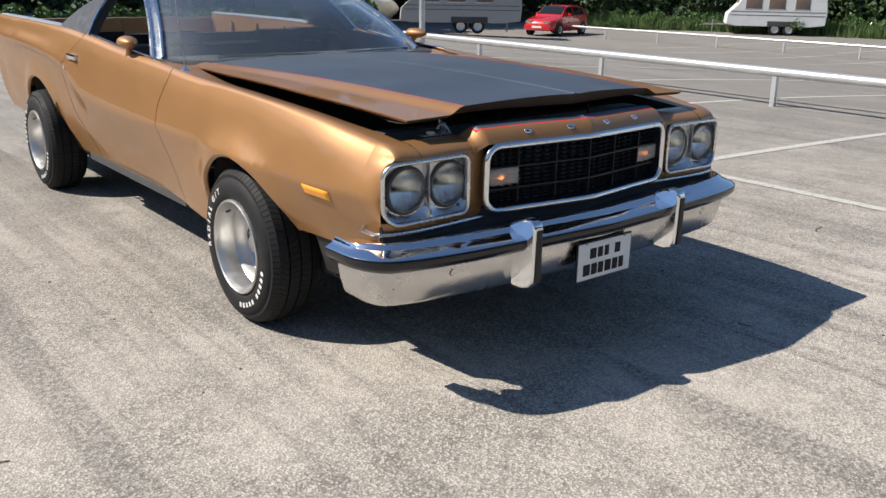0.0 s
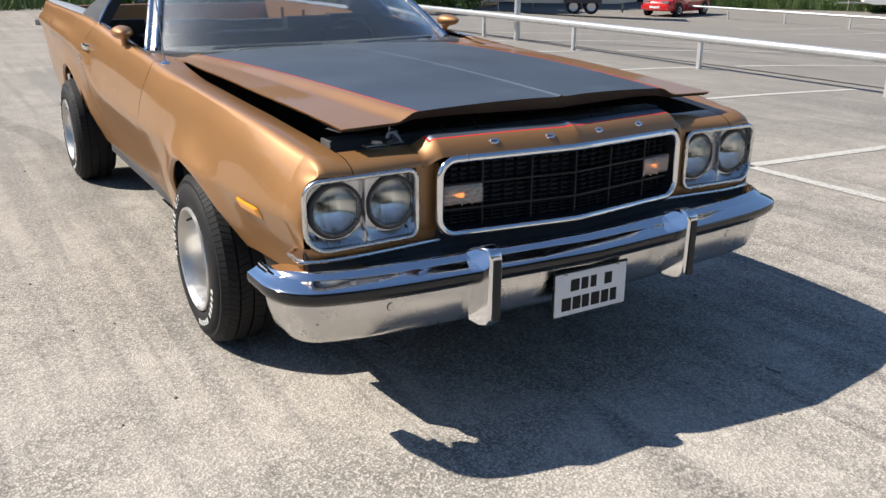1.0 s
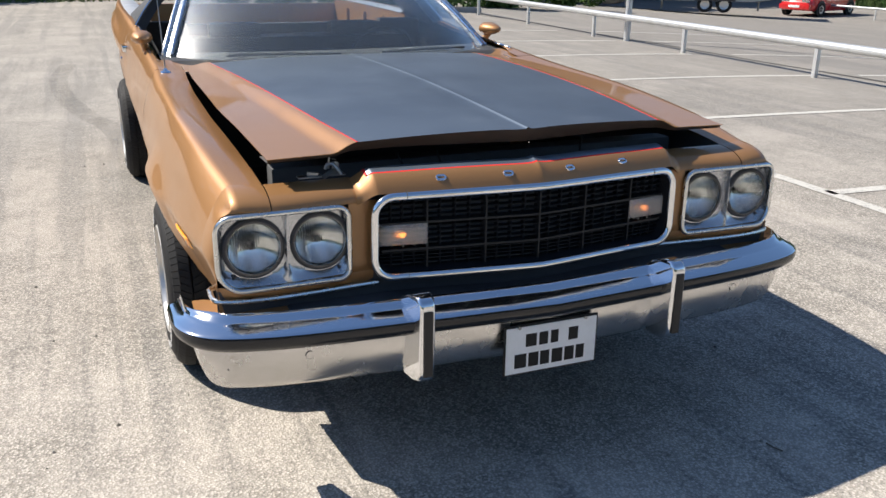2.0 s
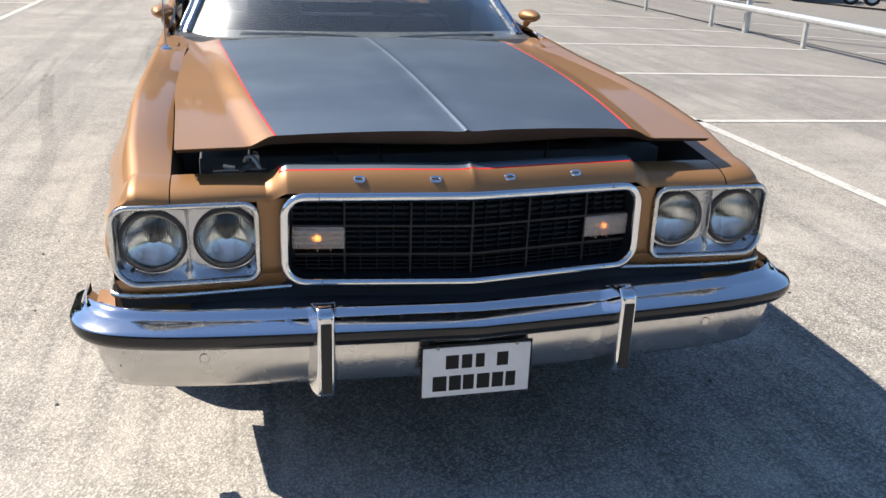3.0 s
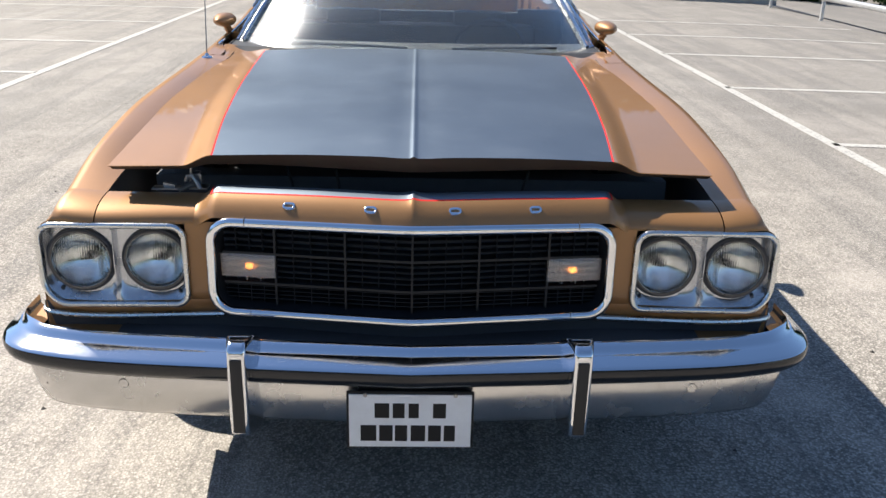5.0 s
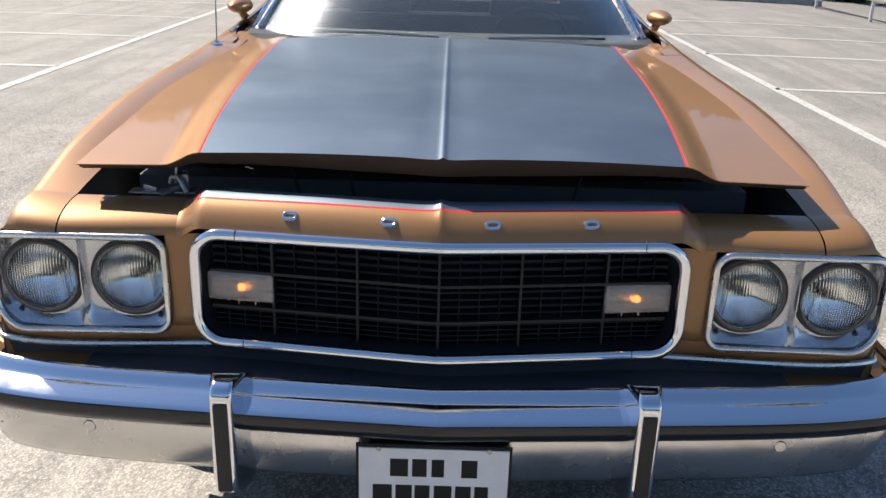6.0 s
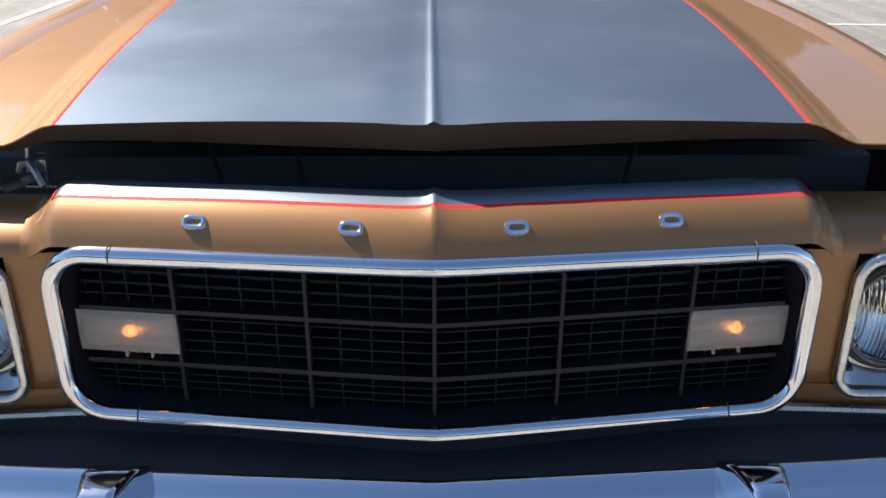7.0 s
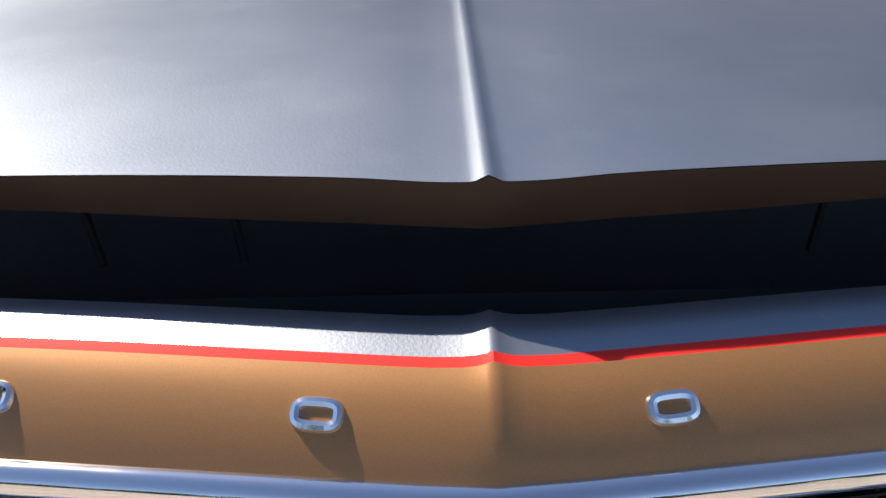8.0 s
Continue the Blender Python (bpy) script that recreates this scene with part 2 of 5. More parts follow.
def grid(fn, us, vs, flip=False):
    """Vertices and faces of the sheet fn(u, v)."""
    verts = [fn(u, v) for u in us for v in vs]
    n = len(vs)
    faces = []
    for i in range(len(us) - 1):
        for j in range(n - 1):
            q = (i * n + j, (i + 1) * n + j, (i + 1) * n + j + 1, i * n + j + 1)
            faces.append(q[::-1] if flip else q)
    return verts, faces


def sheet(name, fn, us, vs, mat, parent=None, label="", flip=False, smooth=38):
    return bake(name, *grid(fn, us, vs, flip), mat, parent, label, smooth)


def lin(a, b, n):
    return [a + (b - a) * i / (n - 1) for i in range(n)]


def spline(keys, vals):
    """A smooth curve through a few values that does not overshoot."""
    k, v = list(keys), list(vals)
    d = [(v[i + 1] - v[i]) / (k[i + 1] - k[i]) for i in range(len(k) - 1)]
    m = [d[0]] + [0 if d[i - 1] * d[i] <= 0 else 2 * d[i - 1] * d[i] / (d[i - 1] + d[i]) for i in range(1, len(d))] + [d[-1]]

    def at(x):
        if x <= k[0]:
            return v[0]
        if x >= k[-1]:
            return v[-1]
        i = max(j for j in range(len(k) - 1) if k[j] <= x)
        h = k[i + 1] - k[i]
        t = (x - k[i]) / h
        return ((1 + 2 * t) * (1 - t) ** 2 * v[i] + t * (1 - t) ** 2 * h * m[i] + t * t * (3 - 2 * t) * v[i + 1] + t * t * (t - 1) * h * m[i + 1])
    return at


def smooth01(t):
    t = min(1.0, max(0.0, t))
    return t * t * (3 - 2 * t)


def box(name, lo, hi, mat, parent=None, label="", bevel=0.0, m=None):
    bm = bmesh.new()
    bmesh.ops.create_cube(bm, size=1)
    for v in bm.verts:
        v.co = Vector([(lo[i] + hi[i]) / 2 + v.co[i] * (hi[i] - lo[i]) for i in range(3)])
        if m is not None:
            v.co = m @ v.co
    if bevel:
        bmesh.ops.bevel(bm, geom=bm.edges[:], offset=bevel, segments=2, profile=0.7, affect="EDGES")
    return part(name, bm, mat, parent, label)


def tube(name, pts, r, mat, parent=None, label="", seg=10, closed=False, squash=1.0, ref=(0, 0, 1)):
    """A round bar along the points; r is one radius or one for each point."""
    P = [Vector(p) for p in pts]
    n = len(P)
    R = r if isinstance(r, (list, tuple)) else [r] * n
    verts, faces = [], []
    ref = Vector(ref)
    for i, p in enumerate(P):
        a = P[(i - 1) % n] if closed or i else p
        b = P[(i + 1) % n] if closed or i < n - 1 else p
        d = (b - a).normalized()
        s = d.cross(ref if abs(d.dot(ref)) < 0.95 else Vector((0, 1, 0))).normalized()
        u = s.cross(d)
        for k in range(seg):
            w = 2 * math.pi * k / seg
            verts.append(p + s * math.cos(w) * R[i] + u * math.sin(w) * R[i] * squash)
    for i in range(n if closed else n - 1):
        for k in range(seg):
            j = (i + 1) % n
            faces.append((i * seg + k, i * seg + (k + 1) % seg, j * seg + (k + 1) % seg, j * seg + k))
    if not closed:
        faces += [tuple(range(seg))[::-1], tuple((n - 1) * seg + k for k in range(seg))]
    return bake(name, verts, faces, mat, parent, label)


def lathe(name, profile, mat, parent=None, label="", seg=40, m=None, smooth=30):
    """profile: (radius, along) turned round the x axis; m places it."""
    verts, faces = [], []
    n = len(profile)
    for k in range(seg):
        a = 2 * math.pi * k / seg
        for r, x in profile:
            v = Vector((x, r * math.cos(a), r * math.sin(a)))
            verts.append(m @ v if m is not None else v)
    for k in range(seg):
        for j in range(n - 1):
            q = (k * n + j, k * n + j + 1, ((k + 1) % seg) * n + j + 1, ((k + 1) % seg) * n + j)
            faces.append(q)
    return bake(name, verts, faces, mat, parent, label, smooth)


def sweep(name, profile, path, mat, parent=None, label="", closed=False, caps=True, smooth=38, shape=None):
    """profile: (out, up) pairs; path: (point, out direction) pairs; up is z."""
    verts, faces = [], []
    n = len(profile)
    for p, o in path:
        for a, b in profile:
            if shape:
                a, b = shape(p, a, b)
            verts.append(Vector(p) + Vector(o) * a + Vector((0, 0, b)))
    m = len(path)
    for i in range(m if closed else m - 1):
        for j in range(n - 1):
            k = (i + 1) % m
            faces.append((i * n + j, i * n + j + 1, k * n + j + 1, k * n + j))
    if caps and not closed:
        faces += [tuple(range(n)), tuple((m - 1) * n + j for j in range(n))[::-1]]
    return bake(name, verts, faces, mat, parent, label, smooth)

# ---- the car: x across, y towards its tail, z up; its number plate stands at y = 0 ----
car = empty("pickup_car", "bronze metallic coupe pickup with satin black hood standing ajar", "car")
AXLE_F, AXLE_R, HUB_Z, TYRE_R, ARCH_R, ARCH_B = 1.127, 4.15, 0.312, 0.333, 0.393, 0.435
YK = (0.27, 0.6, 1.127, 1.7, 2.05, 2.6, 3.1, 3.5, 4.15, 4.8, 5.3)
ridge_x = spline(YK, (0.866, 0.900, 0.925, 0.92, 0.91, 0.912, 0.92, 0.93, 0.94, 0.93, 0.905))
ridge_z = spline(YK, (0.872, 0.916, 0.948, 0.968, 0.99, 1.02, 1.062, 1.085, 1.095, 1.10, 1.10))
wide_x = spline(YK, (0.951, 0.983, 1.0, 0.997, 0.99, 0.988, 0.993, 1.0, 1.005, 0.99, 0.962))
wide_z = spline(YK, (0.70, 0.69, 0.70, 0.705, 0.705, 0.71, 0.74, 0.885, 0.945, 0.955, 0.955))
hip = spline((3.1, 3.6), (0.0, 1.0))
inner_x = spline((0.27, 0.6, 1.127, 1.7, 1.98, 2.1, 2.2), (0.775, 0.785, 0.803, 0.80, 0.79, 0.84, 0.868))


def side_x(y, z):
    """How far out the flank stands at y and height z."""
    w, c, rx, rz = wide_x(y), wide_z(y), ridge_x(y), ridge_z(y)
    q = smooth01((y - 0.35) / 0.55)
    g = 1 - 0.55 * math.exp(-(((y - 1.45) / 0.55) ** 2))  # less tuck behind the front arch
    x = spline((0.22, 0.33, 0.50, c - 0.03, c, c + 0.03, rz - 0.075, rz - 0.018, rz), (w - 0.180 * g, w - 0.140 * g, w - 0.082 * g, w - 0.010 - 0.007 * hip(y), w, w - 0.006, rx + (w - rx) * (0.62 - 0.18 * q), rx + (w - rx) * (0.22 - 0.09 * q), rx))(z)
    for yc, ra, out in ((AXLE_F, ARCH_R, 0.030), (AXLE_R, ARCH_B, 0.018)):
        r = math.hypot(y - yc, z - HUB_Z)
        x += out * math.exp(-(((r - ra + 0.01) / 0.082) ** 2)) * smooth01((z - 0.4) / 0.2)
    return x


def flank_bottom(y):
    base = 0.462 if y < 0.8 else 0.315 if y < 4.0 else 0.40
    for yc, r in ((AXLE_F, ARCH_R), (AXLE_R, ARCH_B)):
        if abs(y - yc) < r:
            base = max(base, HUB_Z + math.sqrt(r * r - (y - yc) ** 2))
    return base


def stations(a, b, n=26):
    ys = set(lin(a, b, n))
    for yc, r in ((AXLE_F, ARCH_R), (AXLE_R, ARCH_B)):
        for k in range(33):
            q = yc - r * math.cos(math.pi * k / 32)
            if a < q < b:
                ys.add(q)
    return sorted(ys)


def flank_point(s, y, v):
    """v from 0 (inner top edge) over 1 (ridge) to 2 (bottom)."""
    rx, rz = ridge_x(y), ridge_z(y)
    if v < 1:
        tx = inner_x(y)
        drop = 0.006 + 0.018 * smooth01((y - 0.27) / 0.35) * (1 - smooth01((y - 1.45) / 0.4))
        q = math.sin(v * math.pi / 2)
        return (s * (tx + (rx - tx) * v), y, rz - drop * (1 - q))
    z0 = flank_bottom(y)
    z = rz + (z0 - rz) * (v - 1)
    return (s * side_x(y, z), y, z)


door_front = spline((0.3, 0.42, 0.77, 0.96, 1.0), (1.93, 1.935, 1.985, 1.90, 1.90))
door_rear = spline((0.3, 0.44, 0.62, 0.80, 0.93, 1.07), (3.27, 3.32, 3.46, 3.50, 3.36, 3.14))


tail_edge = spline((0.35, 0.5, 0.72, 0.95, 1.02, 1.1), (5.36, 5.42, 5.45, 5.42, 5.34, 5.26))


def flank_panel(name, s, y0, y1, label, n=26, v0=0.0):
    """One panel of the flank between two seams, each a number or a curve over height."""
    f0 = y0 if callable(y0) else (lambda z: y0)
    f1 = y1 if callable(y1) else (lambda z: y1)
    a, b = f0(0.6), f1(0.6)
    ys = stations(a, b, n)
    us = [(y - a) / (b - a) for y in ys]
    vs = [v for v in lin(0, 1, 7)[:-1] + lin(1, 2, 27) if v >= v0]

    def fn(u, v):
        y = a + (b - a) * u
        for _ in range(3):
            p = flank_point(s, y, v)
            y = f0(p[2]) + (f1(p[2]) - f0(p[2])) * u
        return flank_point(s, y, v)
    ob = sheet(name, fn, us, vs, PAINT, car, label, flip=s > 0, smooth=85)
    return ob


for s in (-1, 1):
    fender = flank_panel("front_fender", s, 0.27, lambda z: door_front(z) - 0.003, "bronze front fender with a flared wheel arch", 30)
    door = flank_panel("door", s, lambda z: door_front(z) + 0.003, lambda z: door_rear(z) - 0.003, "bronze door with its window wound down", 24, 0.3)
    quarter = flank_panel("rear_quarter", s, lambda z: door_rear(z) + 0.003, tail_edge, "bronze bed side with a flared wheel arch", 28, 0.0)
    # rolled lips of the arches
    for yc, r, host in ((AXLE_F, ARCH_R, fender), (AXLE_R, ARCH_B, quarter)):
        def lip(u, v, yc=yc, r=r):
            a = radians(-4 + 188 * u) if yc == AXLE_R else radians(-4 + 163 * u)
            y, z = yc + r * math.cos(a), HUB_Z + r * math.sin(a)
            z = max(z, 0.31)
            return (s * (side_x(y, z) - 0.024 * v - 0.0005), yc + (r - 0.012 * math.sin(v * math.pi)) * math.cos(a), max(HUB_Z + (r - 0.012 * math.sin(v * math.pi)) * math.sin(a), 0.31))
        sheet("arch_lip", lip, lin(0, 1, 40), lin(0, 1, 5), PAINT, host, flip=s < 0)

        def well(u, v, yc=yc, r=r):
            a = radians(-8 + 196 * u)
            y, z = yc + (r + 0.03) * math.cos(a), HUB_Z + (r + 0.03) * math.sin(a)
            edge = min(0.955, side_x(y, max(z, 0.24)) - 0.06)
            return (s * (edge + (0.72 - edge) * v), y, z)
        sheet("wheel_well", well, lin(0, 1, 24), lin(0, 1, 3), INTERIOR, host, flip=s < 0)
    # dark rocker below the flank, and the dark lower front corner
    sheet("rocker_panel", lambda y, v: (s * (side_x(y, 0.315) - 0.004 - 0.075 * v), y, 0.318 - 0.085 * v), lin(1.5, 3.78, 20), lin(0, 1, 4), LOWER, car, "dark lower sill", flip=s > 0)
    sheet("rocker_panel", lambda y, v: (s * (side_x(max(y, 0.27), 0.46) - 0.010 - 0.035 * v), y, 0.464 - 0.152 * v * (1 - smooth01((y - 0.652) / 0.05))), lin(0.30, 0.71, 30), lin(0, 1, 4), LOWER, car, "dark lower front corner", flip=s > 0)
    # amber side marker
    def mark(u, v):
        y, z = 0.438 + 0.158 * u, 0.640 + 0.042 * v + 0.004 * u
        edge = min(1, 8 * min(u, 1 - u), 4 * min(v, 1 - v))
        return (s * (side_x(y, z) + 0.002 + 0.008 * math.sqrt(max(edge, 0))), y, z)
    sheet("side_marker", mark, lin(0, 1, 17), lin(0, 1, 9), AMBER, fender, "amber side marker lens", flip=s < 0)
    # door handle
    hy, hz = 3.26, 0.935
    box("door_handle", (s * side_x(hy, hz) - 0.02, hy - 0.07, hz - 0.017), (s * side_x(hy, hz) + 0.022, hy + 0.07, hz + 0.017), CHROME, door, "chrome door handle", 0.009)
    tube("keyhole", [(s * (side_x(3.37, 0.865) - 0.004), 3.37, 0.865), (s * (side_x(3.37, 0.865) + 0.005), 3.37, 0.865)], 0.012, CHROME, door)

# ---- front face round the lamps ----
face_y = spline((0.48, 0.56, 0.775, 0.865, 0.915, 0.942, 0.955), (0.168, 0.163, 0.150, 0.157, 0.170, 0.190, 0.27))
corner_x = spline((0, 0.4, 0.66, 0.8, 0.9, 1), (0.775, 0.865, 0.916, 0.939, 0.948, 0.951))
corner_y = spline((0, 0.4, 0.66, 0.8, 0.9, 1), (0.150, 0.157, 0.172, 0.192, 0.222, 0.27))
for s in (-1, 1):
    def corner(q, w):
        """q from the fender's front edge to the headlamp surround, w from the inner top edge down the side."""
        t = radians(90 * q)
        shrink = 1 - math.cos(t)
        top = ridge_z(0.27) - 0.048 * shrink
        if w < 1:
            x = 0.775 + (0.866 - 0.775) * w
            z = top - 0.006 * (1 - math.sin(w * math.pi / 2))
        else:
            z0 = ridge_z(0.27) + (0.52 - ridge_z(0.27)) * (w - 1)
            z = top + (0.52 - top) * (w - 1)
            rim = 0.880 + 0.046 * math.sqrt(max(0.0, 1 - max(0.0, (z - 0.765) / 0.059) ** 2))
            x = side_x(0.27, z0) + (max(rim, 0.868) - side_x(0.27, z0)) * shrink
        yf = face_y(min(x, 0.93)) - 0.001
        return (s * x, 0.27 + (yf - 0.27) * math.sin(t), z)
    sheet("fender_corner", corner, lin(0, 1, 22), lin(0, 1, 8)[:-1] + lin(1, 2, 34), PAINT, car, "bronze front corner round the headlamps", flip=s < 0, smooth=80)

    def inner(a, v):
        x = 0.528 + 0.244 * a
        by = face_y(x)
        t = radians(90 * v)
        return (s * x, by + (0.27 - by) * (1 - math.cos(t)), 0.818 + (0.866 - 0.818) * math.sin(t))
    sheet("lamp_panel", inner, lin(0, 1, 12), lin(0, 1, 12), PAINT, car, "bronze panel above the headlamps", flip=s > 0, smooth=70)
    sheet("lamp_panel", lambda a, z: (s * (0.478 + 0.082 * a), face_y(0.478 + 0.082 * a) + 0.002 + 0.03 * smooth01((0.62 - z) / 0.05), z), lin(0, 1, 6), lin(0.575, 0.822, 12), PAINT, car, "bronze panel between grille and headlamps", flip=s < 0)
    sheet("lamp_panel", lambda x, z: (s * x, face_y(x) + 0.003 + 0.25 * max(0, 0.600 - z), z), lin(0.49, 0.925, 22), lin(0.568, 0.615, 5), PAINT, car, "bronze panel under the headlamps", flip=s < 0)
    # bright strip under the lamps, wrapping round the corner
    pts = [(s * x, face_y(x) - 0.002, 0.577) for x in lin(0.478, 0.90, 14)] + [(s * (corner_x(a) - 0.016 * smooth01((a - 0.66) / 0.34) + 0.003), corner_y(a) - 0.002, 0.577) for a in lin(0.66, 1, 10)] + [(s * (side_x(0.30, 0.577) + 0.002), 0.30, 0.577)]
    tube("chrome_strip", pts, 0.0075, BEZEL, car, "dull chrome strip under the headlamps", 8)
    # surround and bucket
    path = []
    x0, x1, z0, z1, r = 0.562, 0.922, 0.607, 0.815, 0.05
    for cx, cz, a0 in ((x1 - r, z1 - r, 0), (x0 + r * 0.7, z1 - r * 0.7, 90), (x0 + r * 0.6, z0 + r * 0.6, 180), (x1 - r * 1.3, z0 + r * 1.3, 270)):
        rr = x1 - cx if a0 in (0, 270) else cx - x0
        path += [(cx + rr * math.cos(radians(a0 + 90 * k / 8)), cz + rr * math.sin(radians(a0 + 90 * k / 8))) for k in range(9)]
    head = tube("headlamp_surround", [(s * x, face_y(x) - 0.007, z) for x, z in path], 0.0078, BEZEL, car, "chrome surround of a pair of round headlamps", 10, closed=True, ref=(0, 1, 0))
    n = len(path)
    verts = []
    for wx, wz, deep in ((1.0, 1.0, -0.004), (0.985, 0.97, 0.002), (0.97, 0.94, 0.009)):
        verts += [(s * (0.742 + (x - 0.742) * wx), face_y(x) + deep, 0.711 + (z - 0.711) * wz) for x, z in path]
    faces = [(q * n + k, q * n + (k + 1) % n, (q + 1) * n + (k + 1) % n, (q + 1) * n + k) for q in range(2) for k in range(n)]
    bake("lamp_rim", verts, faces if s > 0 else [f[::-1] for f in faces], SILVER, head, "silver inner edge of the surround", 25)

    def reach(cx, cz, a):
        """How far the lamp's plate runs from its middle at angle a before it meets the surround or the divider."""
        dx, dz = math.cos(a), math.sin(a)
        far = (0.7365 - cx) / dx if dx * (0.7365 - cx) > 1e-6 else 9.0
        for (ax, az), (bx_, bz_) in zip(path, path[1:] + path[:1]):
            ex, ez = bx_ - ax, bz_ - az
            det = dx * ez - dz * ex
            if abs(det) > 1e-9:
                t, q = ((ax - cx) * ez - (az - cz) * ex) / det, ((ax - cx) * dz - (az - cz) * dx) / det
                if t > 0 and -0.001 <= q <= 1.001:
                    far = min(far, t * 0.985)
        return far
    for cx, cz in ((0.640, 0.718), (0.823, 0.718)):
        def plate_at(a, v, cx=cx, cz=cz):
            q0, q1 = max(reach(cx, cz, a), 0.0875), 0.082
            q = q0 + (q1 - q0) * min(1.0, v)
            x = cx + q * math.cos(a)
            deep = 0.003 + 0.022 * smooth01(v * (1.2 + 5.0 * smooth01((math.sin(a) + 0.75) / 0.35))) if v <= 1 else 0.060
            return (s * x, face_y(min(max(x, 0.48), 0.925)) + deep, cz + q * math.sin(a))
        sheet("lamp_bucket", plate_at, [2 * math.pi * k / 56 for k in range(57)], (0, 0.1, 0.2, 0.35, 0.5, 0.75, 1.0, 1.2), SILVER, head, "dull silver headlamp bucket", flip=s < 0, smooth=30)
    def divider(t, u):
        w = 0.0028 + 0.020 * max(0.0, abs(t) - 0.45) ** 2.0 + (0.012 * max(0.0, -t - 0.6) if t < 0 else 0.0)
        return (s * (0.7365 + w * u), 0.146 + 0.016 * abs(u) + 0.012 * t * t, 0.711 + 0.101 * t)
    sheet("lamp_divider", lambda t, u: divider(t, u) if abs(u) <= 1 else (divider(t, u / 1.5)[0], 0.185, divider(t, 0)[2]), lin(-1, 1, 21), (-1.5, -1, -0.4, 0.4, 1, 1.5), SILVER, head, "silver bar between the headlamps", flip=s < 0)
    for px, pz in ((0.588, 0.634), (0.880, 0.640)):
        lathe("bracket_screw", [(0.0, 0.004), (0.004, 0.003), (0.0055, -0.006)], UNDER, head, "", 10, pose(s * px, face_y(px) + 0.016, pz, 0, 0, -90))
    for lx, lz in ((0.640, 0.718), (0.823, 0.718)):
        m = pose(s * lx, face_y(lx) + 0.018, lz, 0, 0, -90) @ pose(0, 0, 0, 0, 0, 0)
        R = 0.0735
        lathe("lamp_ring", [(R + 0.012, -0.025), (R + 0.012, -0.002), (R + 0.009, 0.003), (R + 0.004, 0.004), (R + 0.001, 0.0), (R + 0.001, -0.02)], UNDER, head, "dark rubber ring round a headlamp", 40, m)
        lathe("lamp_retainer", [(R + 0.0045, 0.0035), (R + 0.003, 0.0065), (R - 0.001, 0.0065), (R - 0.002, 0.001)], DARK_STEEL, head, "thin dark steel retaining ring", 40, m)
        dome = [(R * math.sin(radians(a)), -0.001 + 0.019 * (math.cos(radians(a)) - 0.0)) for a in range(0, 91, 6)]
        lens = lathe("lamp_lens", dome + [(R - 0.004, -0.003)] + [(q * 0.93, h - 0.004) for q, h in dome[::-1]], LAMP_GLASS, head, "clear ribbed headlamp glass", 40, m)
        lathe("lamp_reflector", [(R - 0.002, -0.004)] + [(R * 0.96 * q, -0.010 - 0.040 * (1 - q * q)) for q in lin(1, 0, 16)], REFLECTOR, head, "silvered bowl of a headlamp", 36, m)
        lathe("lamp_cap", [(0.0, -0.022), (0.011, -0.024), (0.014, -0.03), (0.008, -0.048)], UNDER, head, "", 20, m)

# ---- nose above the grille ----
def vee(x):
    return 0.069 + 0.130 * math.sqrt(x * x + 0.0003)


HDR = ((0.007, 0.847), (0.0165, 0.862), (0.0285, 0.8765), (0.0435, 0.889), (0.063, 0.8988), (0.085, 0.9045), (0.104, 0.9055))
HDR_END = ((0.1635, 0.812), (0.167, 0.8304), (0.1776, 0.8425), (0.1944, 0.8524), (0.2163, 0.8600), (0.2417, 0.8648), (0.268, 0.8665))
hdr_y, hdr_z = spline(range(7), [p[0] for p in HDR]), spline(range(7), [p[1] for p in HDR])
end_y, end_z = spline(range(7), [p[0] for p in HDR_END]), spline(range(7), [p[1] for p in HDR_END])


def nose(x, v):
    d = smooth01((abs(x) - 0.478) / 0.060)
    y = (vee(x) + hdr_y(v)) * (1 - d) + end_y(v) * d
    crest = 0.0005 * math.exp(-((x / 0.24) ** 2)) + 0.006 * math.exp(-abs(x) / 0.012) * smooth01(v / 3) - 0.004 * smooth01((abs(x) - 0.2) / 0.3)
    z = (hdr_z(v) + crest) * (1 - d) + end_z(v) * d
    return (x, y, z)


XS = sorted(set([round(v, 4) for v in lin(-0.535, 0.535, 61)] + [-0.01, -0.004, 0.004, 0.01] + [a * b for a in (-1, 1) for b in lin(0.45, 0.535, 14)]))
nose_panel = thick(sheet("nose_panel", nose, XS, lin(0, 3.48, 16), PAINT, car, "bronze nose panel above the grille", flip=True, smooth=60), 0.003)
XI = [x for x in XS if abs(x) < 0.497]
sheet("pinstripe", nose, XI, lin(3.48, 3.88, 3), RED, nose_panel, "thin red pinstripe", flip=True)
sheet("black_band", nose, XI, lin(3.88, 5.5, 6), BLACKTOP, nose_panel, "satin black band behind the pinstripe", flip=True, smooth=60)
for s in (-1, 1):
    xe = [x for x in XS if x * s >= 0.496] if s > 0 else [x for x in XS if x <= -0.496]
    sheet("nose_end", nose, xe, lin(3.48, 5.5, 8), PAINT, nose_panel, "", flip=True, smooth=60)
    sheet("pinstripe", lambda u, v: tuple(Vector(nose(s * (0.4945 + 0.006 * u), v)) + Vector((0, -0.0006, 0.0012))), lin(0, 1, 3), lin(3.8, 5.5, 8), RED, nose_panel, "thin red pinstripe", flip=s > 0)
